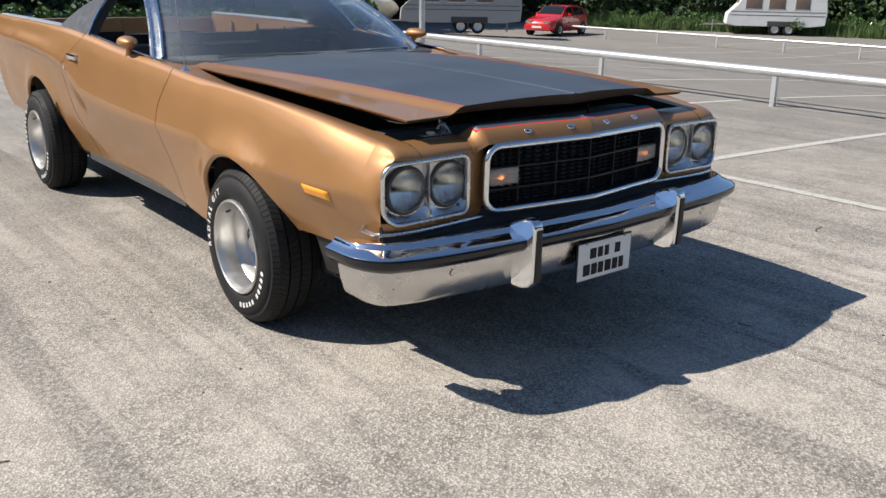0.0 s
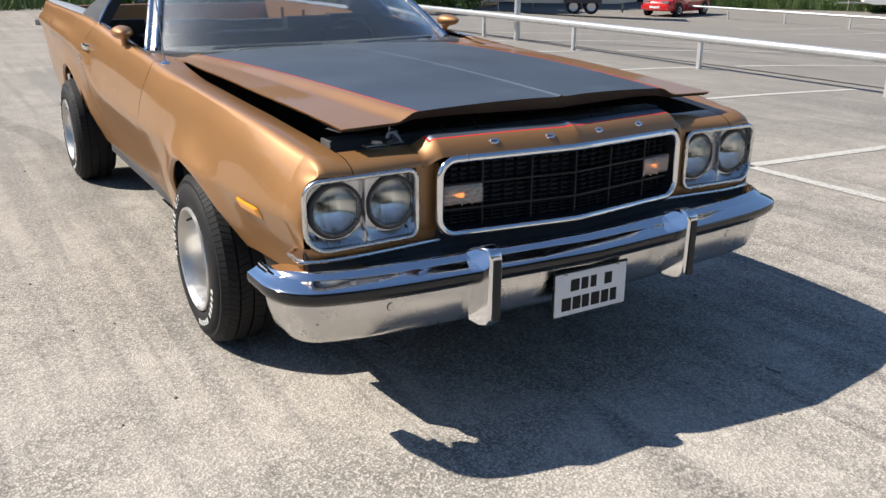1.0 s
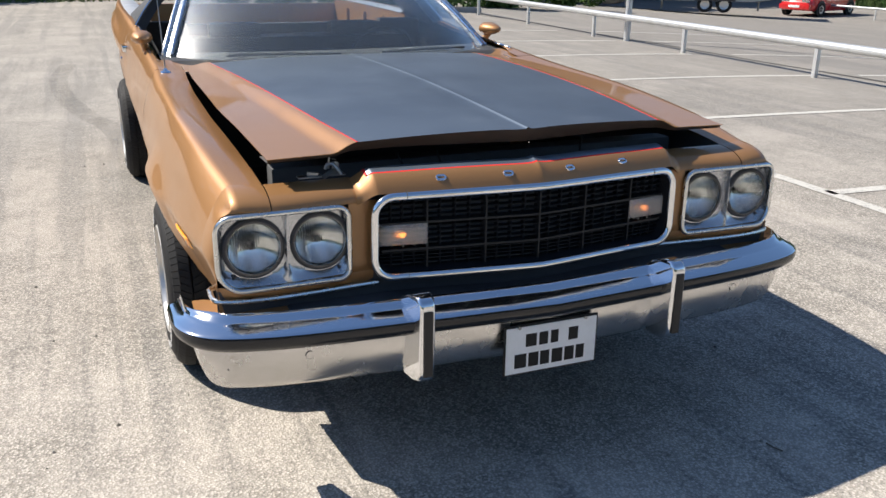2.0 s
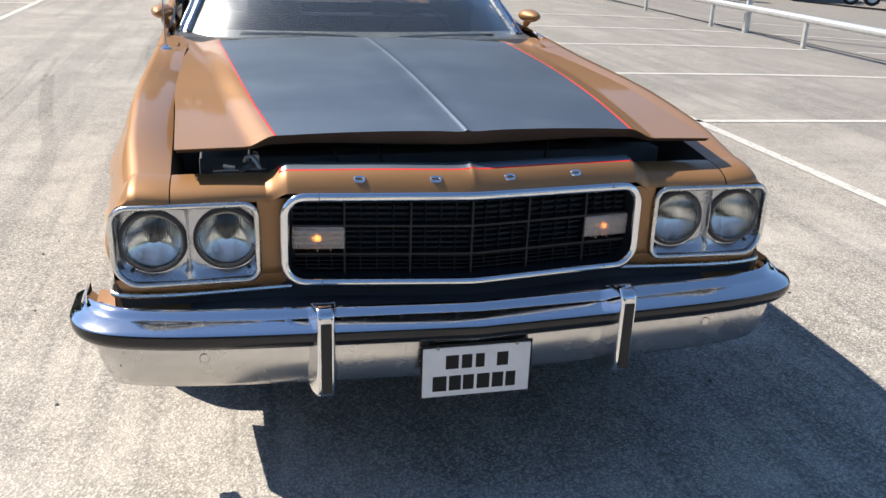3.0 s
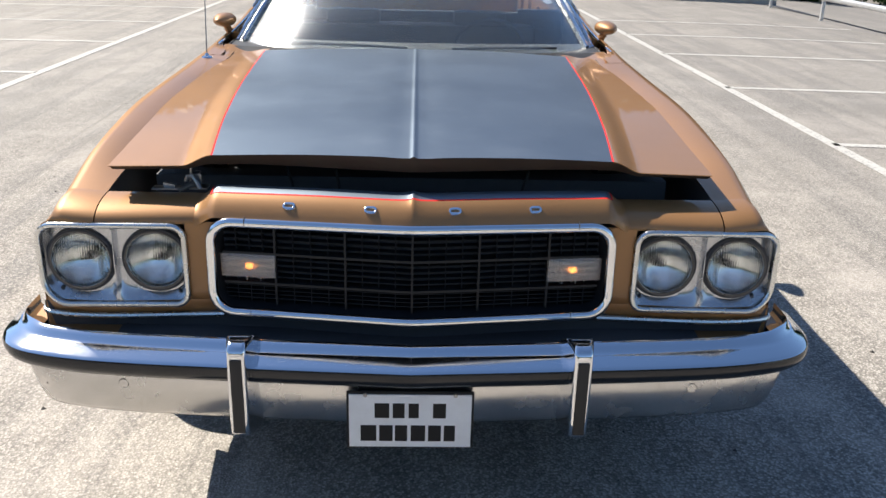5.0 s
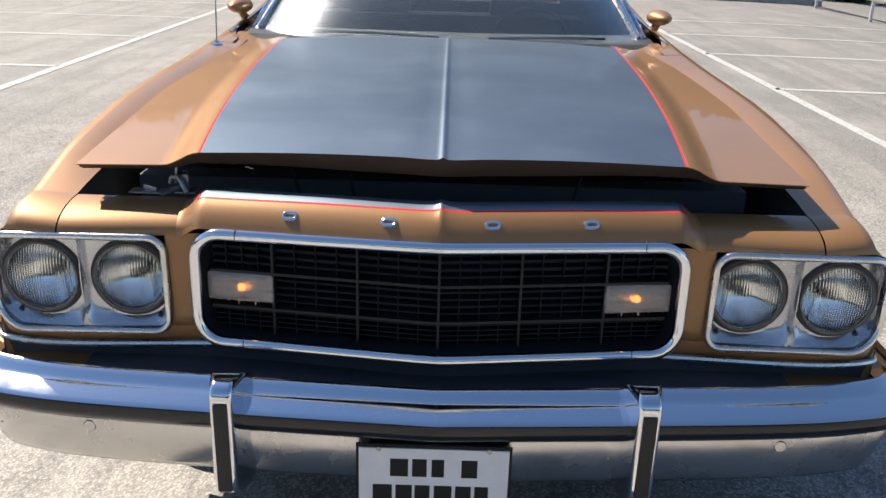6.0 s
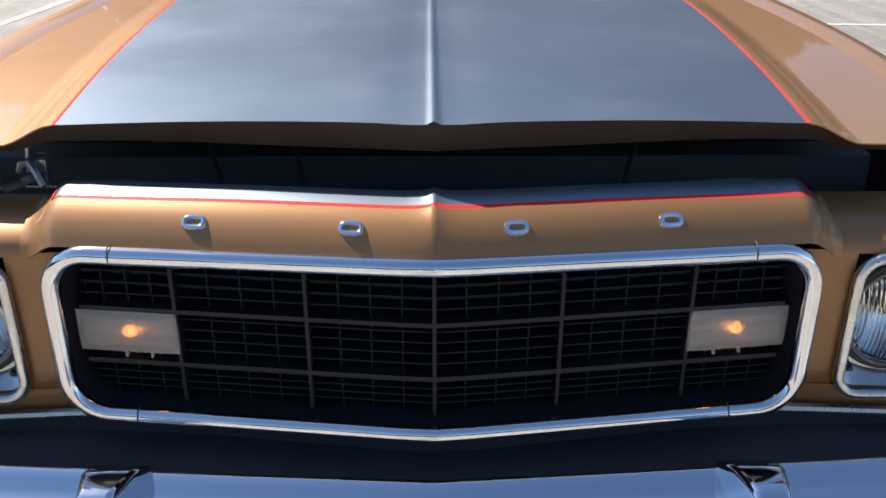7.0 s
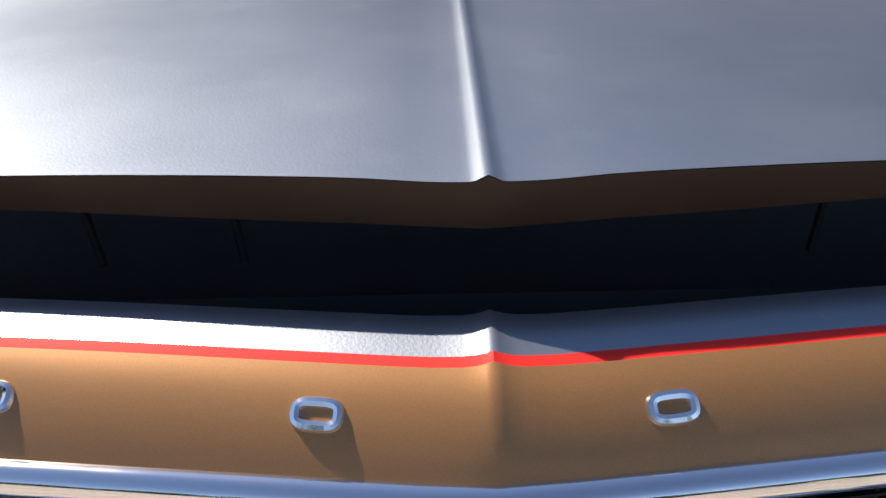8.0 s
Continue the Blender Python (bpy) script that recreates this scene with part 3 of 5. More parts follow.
# four bright badge pieces on the nose, and their places
for i, bx in enumerate((-0.298, -0.101, 0.101, 0.297)):
    px, py, pz = nose(bx, 2.0)
    ring = [(0.0125 * math.copysign(abs(math.cos(a)) ** 0.6, math.cos(a)), 0.0, 0.0068 * math.copysign(abs(math.sin(a)) ** 0.6, math.sin(a))) for a in [2 * math.pi * k / 28 for k in range(28)]]
    b = tube("badge_piece", ring, 0.0036, CHROME, nose_panel, "small plain chrome badge ring", 8, closed=True, ref=(0, 1, 0))
    b.matrix_basis = pose(px, py - 0.002, pz + 0.0018, -48, 0, 9 if bx > 0 else -9)
    tube("badge_pin", [(px, py + 0.004, pz - 0.002), (px, py - 0.001, pz + 0.001)], 0.004, CHROME, nose_panel)

# ---- grille ----
def ring_path(hw, z0, z1, r, shrink=-0.002):
    pts = []
    for sx, cz, a0 in ((1, z1, 0), (-1, z1, 90), (-1, z0, 180), (1, z0, 270)):
        w = hw - (shrink if cz == z0 else 0)
        for k in range(9):
            a = radians(a0 + 90 * k / 8)
            pts.append((sx * (w - r) + r * math.cos(a), (cz - r if cz == z1 else cz + r) + r * math.sin(a)))
        if a0 == 0:
            pts += [(x, z1) for x in lin(hw - r, -hw + r, 21)[1:-1]]
        if a0 == 180:
            pts += [(x, z0) for x in lin(-hw + shrink + r, hw - shrink - r, 21)[1:-1]]
    return pts


surround_pts = ring_path(0.493, 0.599, 0.838, 0.055)
grille = tube("grille_surround", [(x, vee(x) + 0.004, z + (0.002 - 0.011 * abs(x)) * smooth01((z - 0.62) / 0.2)) for x, z in surround_pts], 0.0125, CHROME, car, "chrome surround of a black egg-crate grille", 12, closed=True, ref=(0, 1, 0))
for jx, jz in ((-0.405, 0.838), (0.405, 0.838), (-0.40, 0.599), (0.40, 0.599)):
    seam = [(jx, vee(jx) + 0.004 + 0.0129 * math.cos(a), jz + 0.0129 * math.sin(a)) for a in [2 * math.pi * k / 14 for k in range(14)]]
    tube("surround_seam", seam, 0.0009, UNDER, grille, "thin dark joint", 5, closed=True, ref=(1, 0, 0))
inner_pts = ring_path(0.480, 0.611, 0.827, 0.045)
n = len(inner_pts)
verts = [(x, vee(x) + 0.004, z) for x, z in inner_pts] + [(x * 0.975, vee(x) + 0.075, 0.726 + (z - 0.726) * 0.95) for x, z in inner_pts]
bake("grille_frame", verts, [(k, (k + 1) % n, n + (k + 1) % n, n + k)[::-1] for k in range(n)], GRILLE, grille, "black inner frame of the grille")
sheet("grille_back", lambda x, z: (x, vee(x) + 0.058, z), lin(-0.485, 0.485, 21), lin(0.605, 0.85, 4), GRILLE_HAZE, grille, "black backing behind the grille", flip=True)
for gx in (-0.338, -0.164, 0.0, 0.164, 0.338):
    box("grille_bar", (gx - 0.0026, vee(gx) + 0.022, 0.615), (gx + 0.0026, vee(gx) + 0.068, 0.837), GRILLE_BAR, grille, "", 0.0012)
for gz_ in (0.672, 0.751):
    sweep("grille_bar", [(-0.022, -0.003), (-0.0225, 0.003), (-0.066, 0.003), (-0.066, -0.003), (-0.022, -0.003)], [((x, vee(x), gz_), (0, -1, 0)) for x in lin(-0.468, 0.468, 21)], GRILLE_BAR, grille, "")
mv, mf = [], []
def mesh_box(lo, hi):
    b = len(mv)
    mv.extend([(x, y, z) for x in (lo[0], hi[0]) for y in (lo[1], hi[1]) for z in (lo[2], hi[2])])
    mf.extend([(b, b + 1, b + 3, b + 2), (b + 4, b + 6, b + 7, b + 5), (b, b + 4, b + 5, b + 1), (b + 2, b + 3, b + 7, b + 6), (b, b + 2, b + 6, b + 4), (b + 1, b + 5, b + 7, b + 3)])
cells = (-0.47, -0.338, -0.164, 0.0, 0.164, 0.338, 0.47)
for i in range(6):
    for k in (1, 2, 3):
        gx = cells[i] + (cells[i + 1] - cells[i]) * k / 4
        mesh_box((gx - 0.0011, vee(gx) + 0.036, 0.617), (gx + 0.0011, vee(gx) + 0.066, 0.835))
for a, b in ((0.617, 0.672), (0.672, 0.751), (0.751, 0.835)):
    for k in (1, 2, 3, 4):
        z = a + (b - a) * k / 5
        xs_ = lin(-0.468, 0.468, 13)
        for j in range(12):
            xa, xb = xs_[j], xs_[j + 1]
            b0 = len(mv)
            mv.extend([(xx, vee(xx) + yy, z + zz) for xx in (xa, xb) for yy, zz in ((0.034, -0.0011), (0.034, 0.0011), (0.066, 0.0011), (0.066, -0.0011))])
            mf.extend([(b0 + q, b0 + (q + 1) % 4, b0 + 4 + (q + 1) % 4, b0 + 4 + q) for q in range(4)])
tagged(bake("grille_mesh", mv, mf, GRILLE, grille, "fine black egg-crate mesh"), kind="stuff")
for s in (-1, 1):
    def turn(u, v):
        x = 0.338 + 0.135 * u
        edge = min(1, 10 * min(u, 1 - u), 6 * min(v, 1 - v))
        return (s * x, vee(x) + 0.024 - 0.006 * edge, 0.689 + 0.058 * v)
    lamp = thick(sheet("turn_lamp", turn, lin(0, 1, 22), lin(0, 1, 12), LENS, grille, "clear ribbed turn lamp lens with a lit amber bulb", flip=s > 0), 0.003)
    sheet("lamp_back", lambda u, v: (s * (0.34 + 0.131 * u), vee(0.34 + 0.131 * u) + 0.05, 0.691 + 0.054 * v), lin(0, 1, 3), lin(0, 1, 3), LAMP_BOWL, lamp, "", flip=s > 0)
    bm = bmesh.new()
    bmesh.ops.create_uvsphere(bm, u_segments=14, v_segments=10, radius=0.0085, matrix=Matrix.Translation((s * 0.406, vee(0.406) + 0.036, 0.7125)))
    part("bulb", bm, BULB, lamp, "glowing amber bulb")
    for q in (0.375, 0.41):
        box("lens_tab", (s * q - 0.0015, vee(q) + 0.016, 0.683), (s * q + 0.0015, vee(q) + 0.022, 0.692), LENS, lamp)

# ---- bumper ----
# Glossy black that paints the dark reflection on the chrome roll's lower half.
ROLL_DARK = material("painted_dark_reflection", (0.012, 0.013, 0.016), 0.16)
BUMP_X = spline((0, 0.3, 0.55, 0.72, 0.80, 0.87, 0.93, 1.0), (0, 0.42, 0.74, 0.915, 0.962, 0.987, 0.998, 1.0))
BUMP_Y = spline((0, 0.3, 0.55, 0.72, 0.80, 0.87, 0.93, 1.0), (0.0, 0.027, 0.055, 0.095, 0.125, 0.165, 0.215, 0.325))


def bump_path():
    half = []
    ts = lin(0, 0.55, 12) + lin(0.57, 1.0, 26)
    for t in ts:
        a, b = max(0, t - 0.004), min(1, t + 0.004)
        d = Vector((BUMP_X(b) - BUMP_X(a), BUMP_Y(b) - BUMP_Y(a), 0)).normalized()
        half.append(((BUMP_X(t), BUMP_Y(t), 0), (d.y, -d.x, 0)))
    half[0] = (half[0][0], (0, -1, 0))
    left = [((-p[0], p[1], 0), (-o[0], o[1], 0)) for p, o in half[:0:-1]]
    return left + half


BP = bump_path()
bumper = sweep("front_bumper", [(-0.08, 0.338), (-0.040, 0.334), (-0.030, 0.339), (-0.022, 0.355), (-0.008, 0.40), (0.001, 0.445), (-0.001, 0.464), (-0.012, 0.472)], BP, BRUSHED, car, "dented chrome front bumper with two upright guards")
sweep("roll_dark_half", [(-0.014, 0.470), (0.024, 0.4735), (0.035, 0.478), (0.0475, 0.490), (0.0525, 0.503), (0.0527, 0.515), (0.0500, 0.5225)], BP, ROLL_DARK, bumper, "lower half of the chrome roll, its dark reflection painted black")
def roll_end(p, a, b):
    """The roll's shelf narrows where the bumper wraps round the corner."""
    k = 0.75 * smooth01((p[1] - 0.12) / 0.13)
    return (a + (0.024 - a) * k, b - 0.010 * k * (b > 0.545)) if a < 0.024 and b > 0.505 else (a, b)


sweep("bumper_bar", [(0.0, 0.500), (0.0495, 0.5218), (0.0505, 0.5228), (0.0485, 0.5248), (0.041, 0.5285), (0.027, 0.5340), (0.014, 0.5392), (0.008, 0.5414), (0.002, 0.5432), (-0.004, 0.5465), (-0.013, 0.5535), (-0.022, 0.5598), (-0.029, 0.5615), (-0.034, 0.558), (-0.036, 0.53), (-0.02, 0.50)], BP, CHROME, bumper, "polished chrome upper roll of the bumper", shape=roll_end)
for s in (-1, 1):
    bx = s * 0.408
    outline = [(-0.064, 0.372), (-0.066, 0.40), (-0.068, 0.56), (-0.063, 0.583), (-0.045, 0.595), (0.0, 0.592), (0.045, 0.57), (0.05, 0.47), (0.03, 0.34), (-0.02, 0.335), (-0.05, 0.345)]
    bm = bmesh.new()
    rows = []
    for w, yo in ((-1, 0), (1, 0)):
        rows.append([bm.verts.new((bx + w * (0.022 + 0.020 * smooth01((y + 0.06) / 0.1)), y + 0.012, z)) for y, z in outline])
    k = len(outline)
    bm.faces.new(rows[0])
    bm.faces.new(rows[1][::-1])
    for q in range(k):
        bm.faces.new((rows[0][q], rows[1][q], rows[1][(q + 1) % k], rows[0][(q + 1) % k]))
    guard = soften(part("bumper_guard", bm, CHROME, bumper, "chrome upright bumper guard with a black rubber strip"), 0.009, 4)
    box("rubber_strip", (bx - 0.0140, -0.0605, 0.366), (bx + 0.0140, -0.05, 0.562), GUARD_RUBBER, guard, "black rubber strip", 0.004)
    tube("bolt", [(s * 0.71, 0.06, 0.438), (s * 0.71, 0.0488, 0.438)], 0.0115, BRUSHED, bumper, "round bumper bolt", 18)
    lathe("bolt_rim", [(0.0115, 0.001), (0.0128, 0.0015), (0.013, -0.003)], UNDER, bumper, "", 18, pose(s * 0.71, 0.0515, 0.438, 0, 0, -90))
# a few dents and scuffs low on the bumper's corner
for tt, zz, rr in ((0.735, 0.405, 0.0035), (0.80, 0.372, 0.005), (0.812, 0.380, 0.003), (0.822, 0.366, 0.004)):
    a, b = Vector((BUMP_X(tt - 0.004), BUMP_Y(tt - 0.004), 0)), Vector((BUMP_X(tt + 0.004), BUMP_Y(tt + 0.004), 0))
    d = (b - a).normalized()
    out = Vector((d.y, -d.x, 0)) * (-0.008 - (0.40 - zz) * 0.31 - rr + 0.0012)
    p = (a + b) / 2 + out + Vector((0, 0, zz))
    tube("scuff", [(-(p.x - d.x * rr), p.y - d.y * rr, zz), (-p.x, p.y, zz + rr * 0.4), (-(p.x + d.x * rr), p.y + d.y * rr, zz)], [rr * 0.6, rr, rr * 0.5], DARK_STEEL, bumper, "dark scuff in the chrome", 8)
# filler behind the bumper and the panel under the grille
sheet("bumper_filler", lambda x, v: (x, (0.03 + 0.09 * abs(x)) * (1 - v) + 0.20 * v + 0.02 * smooth01((abs(x) - 0.85) / 0.1), 0.535 + 0.008 * v), lin(-0.74, 0.74, 40), lin(0, 1, 4), UNDER, car, "black filler panel behind the bumper", flip=True)
for s in (-1, 1):
    sheet("bumper_filler", lambda x, v: (s * x, (0.045 + 0.09 * x + 0.10 * smooth01((x - 0.86) / 0.12)) * (1 - v) + (0.20 + 0.10 * smooth01((x - 0.86) / 0.1)) * v, 0.534 + 0.006 * v), lin(0.742, 0.985, 16), lin(0, 1, 4), PAINT, car, "bronze filler panel behind the bumper end", flip=s < 0)
sheet("lower_panel", lambda x, v: (x, vee(x) * (1 - smooth01(abs(x) / 0.6)) * 0.6 + 0.10 * smooth01(abs(x) / 0.6) + 0.075, 0.535 + 0.07 * v), lin(-0.93, 0.93, 40), lin(0, 1, 4), UNDER, car, "black recessed panel under the grille", flip=True)

# ---- number plate with plain bars for its lettering ----
plate = box("number_plate", (-0.156, -0.012, 0.297), (0.156, -0.006, 0.456), PLATE_BLACK, bumper, "white number plate in a black frame, lettering shown as bars", 0.003)
box("plate_face", (-0.150, -0.0155, 0.302), (0.150, -0.011, 0.449), PLATE_WHITE, plate, "white plate face", 0.0018)
unit = 0.001386
for row_z, row_h, spans in ((0.405, 0.041, ((-63, -37), (-31, -10), (-3, 15), (40, 63))), (0.3415, 0.045, ((-88, -60), (-55, -31), (-27, -5), (1, 27), (32, 55), (60, 80)))):
    for a, b in spans:
        box("letter_bar", (a * unit, -0.0165, row_z - row_h / 2), (b * unit, -0.0148, row_z + row_h / 2), PLATE_BLACK, plate, "", 0.0006)
for px in (-0.11, 0.11):
    tube("plate_bolt", [(px, -0.013, 0.4485), (px, -0.019, 0.4485)], 0.005, GREY_METAL, plate, "", 10)

# ---- hood, standing ajar at its front ----
black_x = spline((0.19, 0.6, 1.1, 1.6, 2.05), (0.493, 0.545, 0.592, 0.63, 0.665))
hood_x = spline((0.25, 0.6, 1.0, 1.5, 1.9, 2.03), (0.760, 0.775, 0.793, 0.793, 0.778, 0.765))


def hood_front(x):
    a = abs(x)
    return 0.188 + 0.127 * a if a < 0.5 else 0.2515 - 0.004 * smooth01((a - 0.5) / 0.08) + 0.002


def hood_z(x, y):
    a, xb = abs(x), black_x(y)
    rise = (y - 0.19) / 1.85
    top = 0.9865 + 0.0165 * rise + 0.018 * math.sin(math.pi * min(1, max(0, rise)))
    crown = 0.020 * min(1.0, a / xb) ** 2
    z = top - crown
    fall = smooth01((a - xb - 0.004) / 0.075)
    z -= (0.027 - 0.020 * rise) * fall + 0.022 * max(0, a - xb - 0.06)
    z += 0.0046 * math.exp(-((a / 0.0055) ** 2)) * (1 - 0.45 * max(0, rise))
    z -= 0.0015 * math.exp(-(((a - 0.035) / 0.03) ** 2))
    return z


def hood_at(x_fn):
    def fn(u, v):
        y = 0.0
        x = x_fn(0.25, u)
        yf = hood_front(x)
        y = yf + (2.03 - yf) * v
        x = x_fn(y, u)
        return (x, y, hood_z(x, y))
    return fn


VS = [v * v * 0.3 + v * 0.7 for v in lin(0, 1, 36)]
UC = sorted(set(lin(-1, 1, 41) + [a * b for a in (-1, 1) for b in (0.008, 0.016, 0.024, 0.034, 0.06, 0.08)]))
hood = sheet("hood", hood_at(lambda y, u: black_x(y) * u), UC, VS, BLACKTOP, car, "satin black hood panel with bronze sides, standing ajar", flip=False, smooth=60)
for s in (-1, 1):
    sheet("pinstripe", hood_at(lambda y, u: s * (black_x(y) + 0.0048 * u)), lin(0, 1, 2), VS, RED, hood, "thin red pinstripe", flip=s < 0)
    thick(sheet("hood_side", hood_at(lambda y, u: s * (black_x(y) + 0.0048 + (hood_x(y) - black_x(y) - 0.0048) * u)), lin(0, 1, 24), VS, PAINT, hood, "bronze side of the hood", flip=s < 0, smooth=60), 0.002)


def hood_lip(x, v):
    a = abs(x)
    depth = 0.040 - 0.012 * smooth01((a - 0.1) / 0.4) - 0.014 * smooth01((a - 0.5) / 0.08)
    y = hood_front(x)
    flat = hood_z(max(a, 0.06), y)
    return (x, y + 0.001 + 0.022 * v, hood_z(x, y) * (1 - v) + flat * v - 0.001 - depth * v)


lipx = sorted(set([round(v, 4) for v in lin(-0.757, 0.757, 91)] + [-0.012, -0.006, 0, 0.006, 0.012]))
sheet("hood_lip", hood_lip, lipx, lin(0, 1, 6), LIP_SHADE, hood, "dull brown folded front lip of the hood", flip=True, smooth=60)
sheet("hood_inner", lambda x, v: (x, hood_front(x) + 0.031 + 0.10 * v, hood_lip(x, 1)[2] - 0.004 * v), lipx[::2], lin(0, 1, 4), BAY, hood, "dark underside of the hood", flip=True)
sheet("hood_inner", lambda x, y: (x, y, hood_z(x, y) - 0.03 - 0.004 * math.sin(9 * y)), lin(-0.74, 0.74, 25), lin(0.34, 2.0, 20), BAY, hood, "dark underside of the hood", flip=True)
for s in (-1, 1):
    sheet("hood_edge", lambda y, v: (s * (hood_x(y) - 0.002 - 0.004 * v), y, hood_z(hood_x(y), y) - 0.002 - 0.008 * v), lin(0.256, 2.0, 30), lin(0, 1, 3), PAINT, hood, "folded bronze side edge of the hood", flip=s > 0)

# ---- engine bay under the gap ----
# Unseen firewall, added to keep sun from leaking onto the bay floor.
box("firewall", (-0.78, 1.96, 0.45), (0.78, 1.99, 0.95), BAY, car, "black firewall")
bay = box("engine_bay", (-0.79, 0.16, 0.50), (0.79, 2.02, 0.505), BAY, car, "dark engine bay")
for s in (-1, 1):
    sheet("inner_fender", lambda y, v: (s * (inner_x(y) + 0.002 - 0.03 * v), y, ridge_z(y) - 0.0085 - 0.018 * smooth01((y - 0.27) / 0.35) * (1 - smooth01((y - 1.45) / 0.4)) - 0.35 * v), lin(0.27, 2.0, 20), lin(0, 1, 4), BAY, bay, "", flip=s < 0)
sheet("radiator_support", lambda x, v: (x, 0.272 + 0.10 * v, 0.862 - 0.13 * smooth01(v * 3)), lin(-0.775, 0.775, 30), lin(0, 1, 8), BAY, bay, "black radiator support", flip=True)
sheet("radiator_support", lambda x, v: (x, vee(x) + 0.0945 + 0.06 * v, 0.9045 - 0.14 * v), lin(-0.43, 0.43, 26), lin(0, 1, 5), BAY, bay, "black radiator support", flip=True)
# Widened so that the raised grey fills the gap from side to side.
box("radiator", (-0.71, 0.46, 0.52), (0.71, 0.54, 0.86), BAY, bay, "", 0.01)
for px in (-0.34, -0.21, 0.31):
    tube("brace", [(px, 0.40, 0.90), (px * 0.93, 0.37, 0.84)], 0.004, LOWER, bay, "thin dark brace", 8)
tube("air_cleaner", [(0.0, 1.1, 0.84), (0.0, 1.1, 0.90)], 0.19, UNDER, bay, "", 28)
# hood latch pieces in the gap: a hook on a bracket, its lever and a plate
latch = tube("hood_latch", [(-0.545, 0.285, 0.872), (-0.556, 0.292, 0.892), (-0.566, 0.300, 0.902), (-0.580, 0.304, 0.899), (-0.586, 0.306, 0.886)], [0.006, 0.0065, 0.006, 0.006, 0.005], GREY_METAL, car, "bare metal hood catch in the gap", 8)
box("latch_plate", (-0.668, 0.280, 0.868), (-0.598, 0.312, 0.872), GREY_METAL, latch, "", 0.001)
box("latch_plate", (-0.575, 0.290, 0.867), (-0.530, 0.330, 0.871), GREY_METAL, latch, "", 0.001)
box("latch_arm", (-0.030, -0.007, -0.003), (0.030, 0.007, 0.003), GREY_METAL, latch, "", 0.002, pose(-0.575, 0.292, 0.877, 14, -16, 28))
box("latch_arm", (-0.016, -0.005, -0.006), (0.016, 0.005, 0.006), GREY_METAL, latch, "", 0.002, pose(-0.625, 0.296, 0.877, 0, 8, -14))
box("latch_bracket", (-0.566, 0.304, 0.868), (-0.546, 0.309, 0.905), GREY_METAL, latch, "", 0.002)
tube("latch_spring", [(-0.555 + 0.006 * math.cos(k * 0.9), 0.318 + 0.006 * math.sin(k * 0.9), 0.868 + 0.0011 * k) for k in range(40)], 0.0012, GREY_METAL, latch, "", 5)
tube("latch_rod", [(-0.575, 0.31, 0.885), (-0.571, 0.312, 0.925)], 0.003, GREY_METAL, latch, "", 8)

# ---- cowl, pillars, glass, roof ----
def shield(u, v):
    """Windscreen: u across from -1 to 1, v from its foot to the roof."""
    a = abs(u)
    foot = Vector((0.80 * u, 2.03 + 0.26 * a ** 4, 0.985))
    head = Vector((0.615 * u, 2.60 + 0.24 * a ** 4, 1.335 - 0.02 * a * a))
    p = foot.lerp(head, v)
    return (p.x, p.y - 0.025 * math.sin(math.pi * v), p.z + 0.04 * math.sin(math.pi * v) * (1 - a * 0.6))


screen = sheet("windscreen", shield, lin(-1, 1, 81), lin(0, 1, 12), SCREEN, car, "dusty curved windscreen", flip=False)
thick(screen, 0.005)
screen.visible_shadow = False
sheet("cowl", lambda x, v: (x, 1.97 + 0.10 * v + 0.08 * abs(x / 0.8) ** 2.2 * v, 0.955 + 0.03 * v), lin(-0.82, 0.82, 20), lin(0, 1, 3), LOWER, car, "dark cowl below the windscreen", flip=False)
for s in (-1, 1):
    def cowl_corner(u, v):
        x, y = 0.655 + 0.215 * u, 1.88 + (0.255 + 0.05 * u) * v
        k = smooth01((x - 0.73) / 0.12)
        return (s * x, y, (hood_z(min(x, 0.76), min(y, 2.03)) - 0.007 + 0.005 * v) * (1 - k) + (ridge_z(y) - 0.010) * k)
    sheet("cowl_corner", cowl_corner, lin(0, 1, 14), lin(0, 1, 8), PAINT, car, "bronze cowl corner at the foot of the pillar", flip=s < 0)
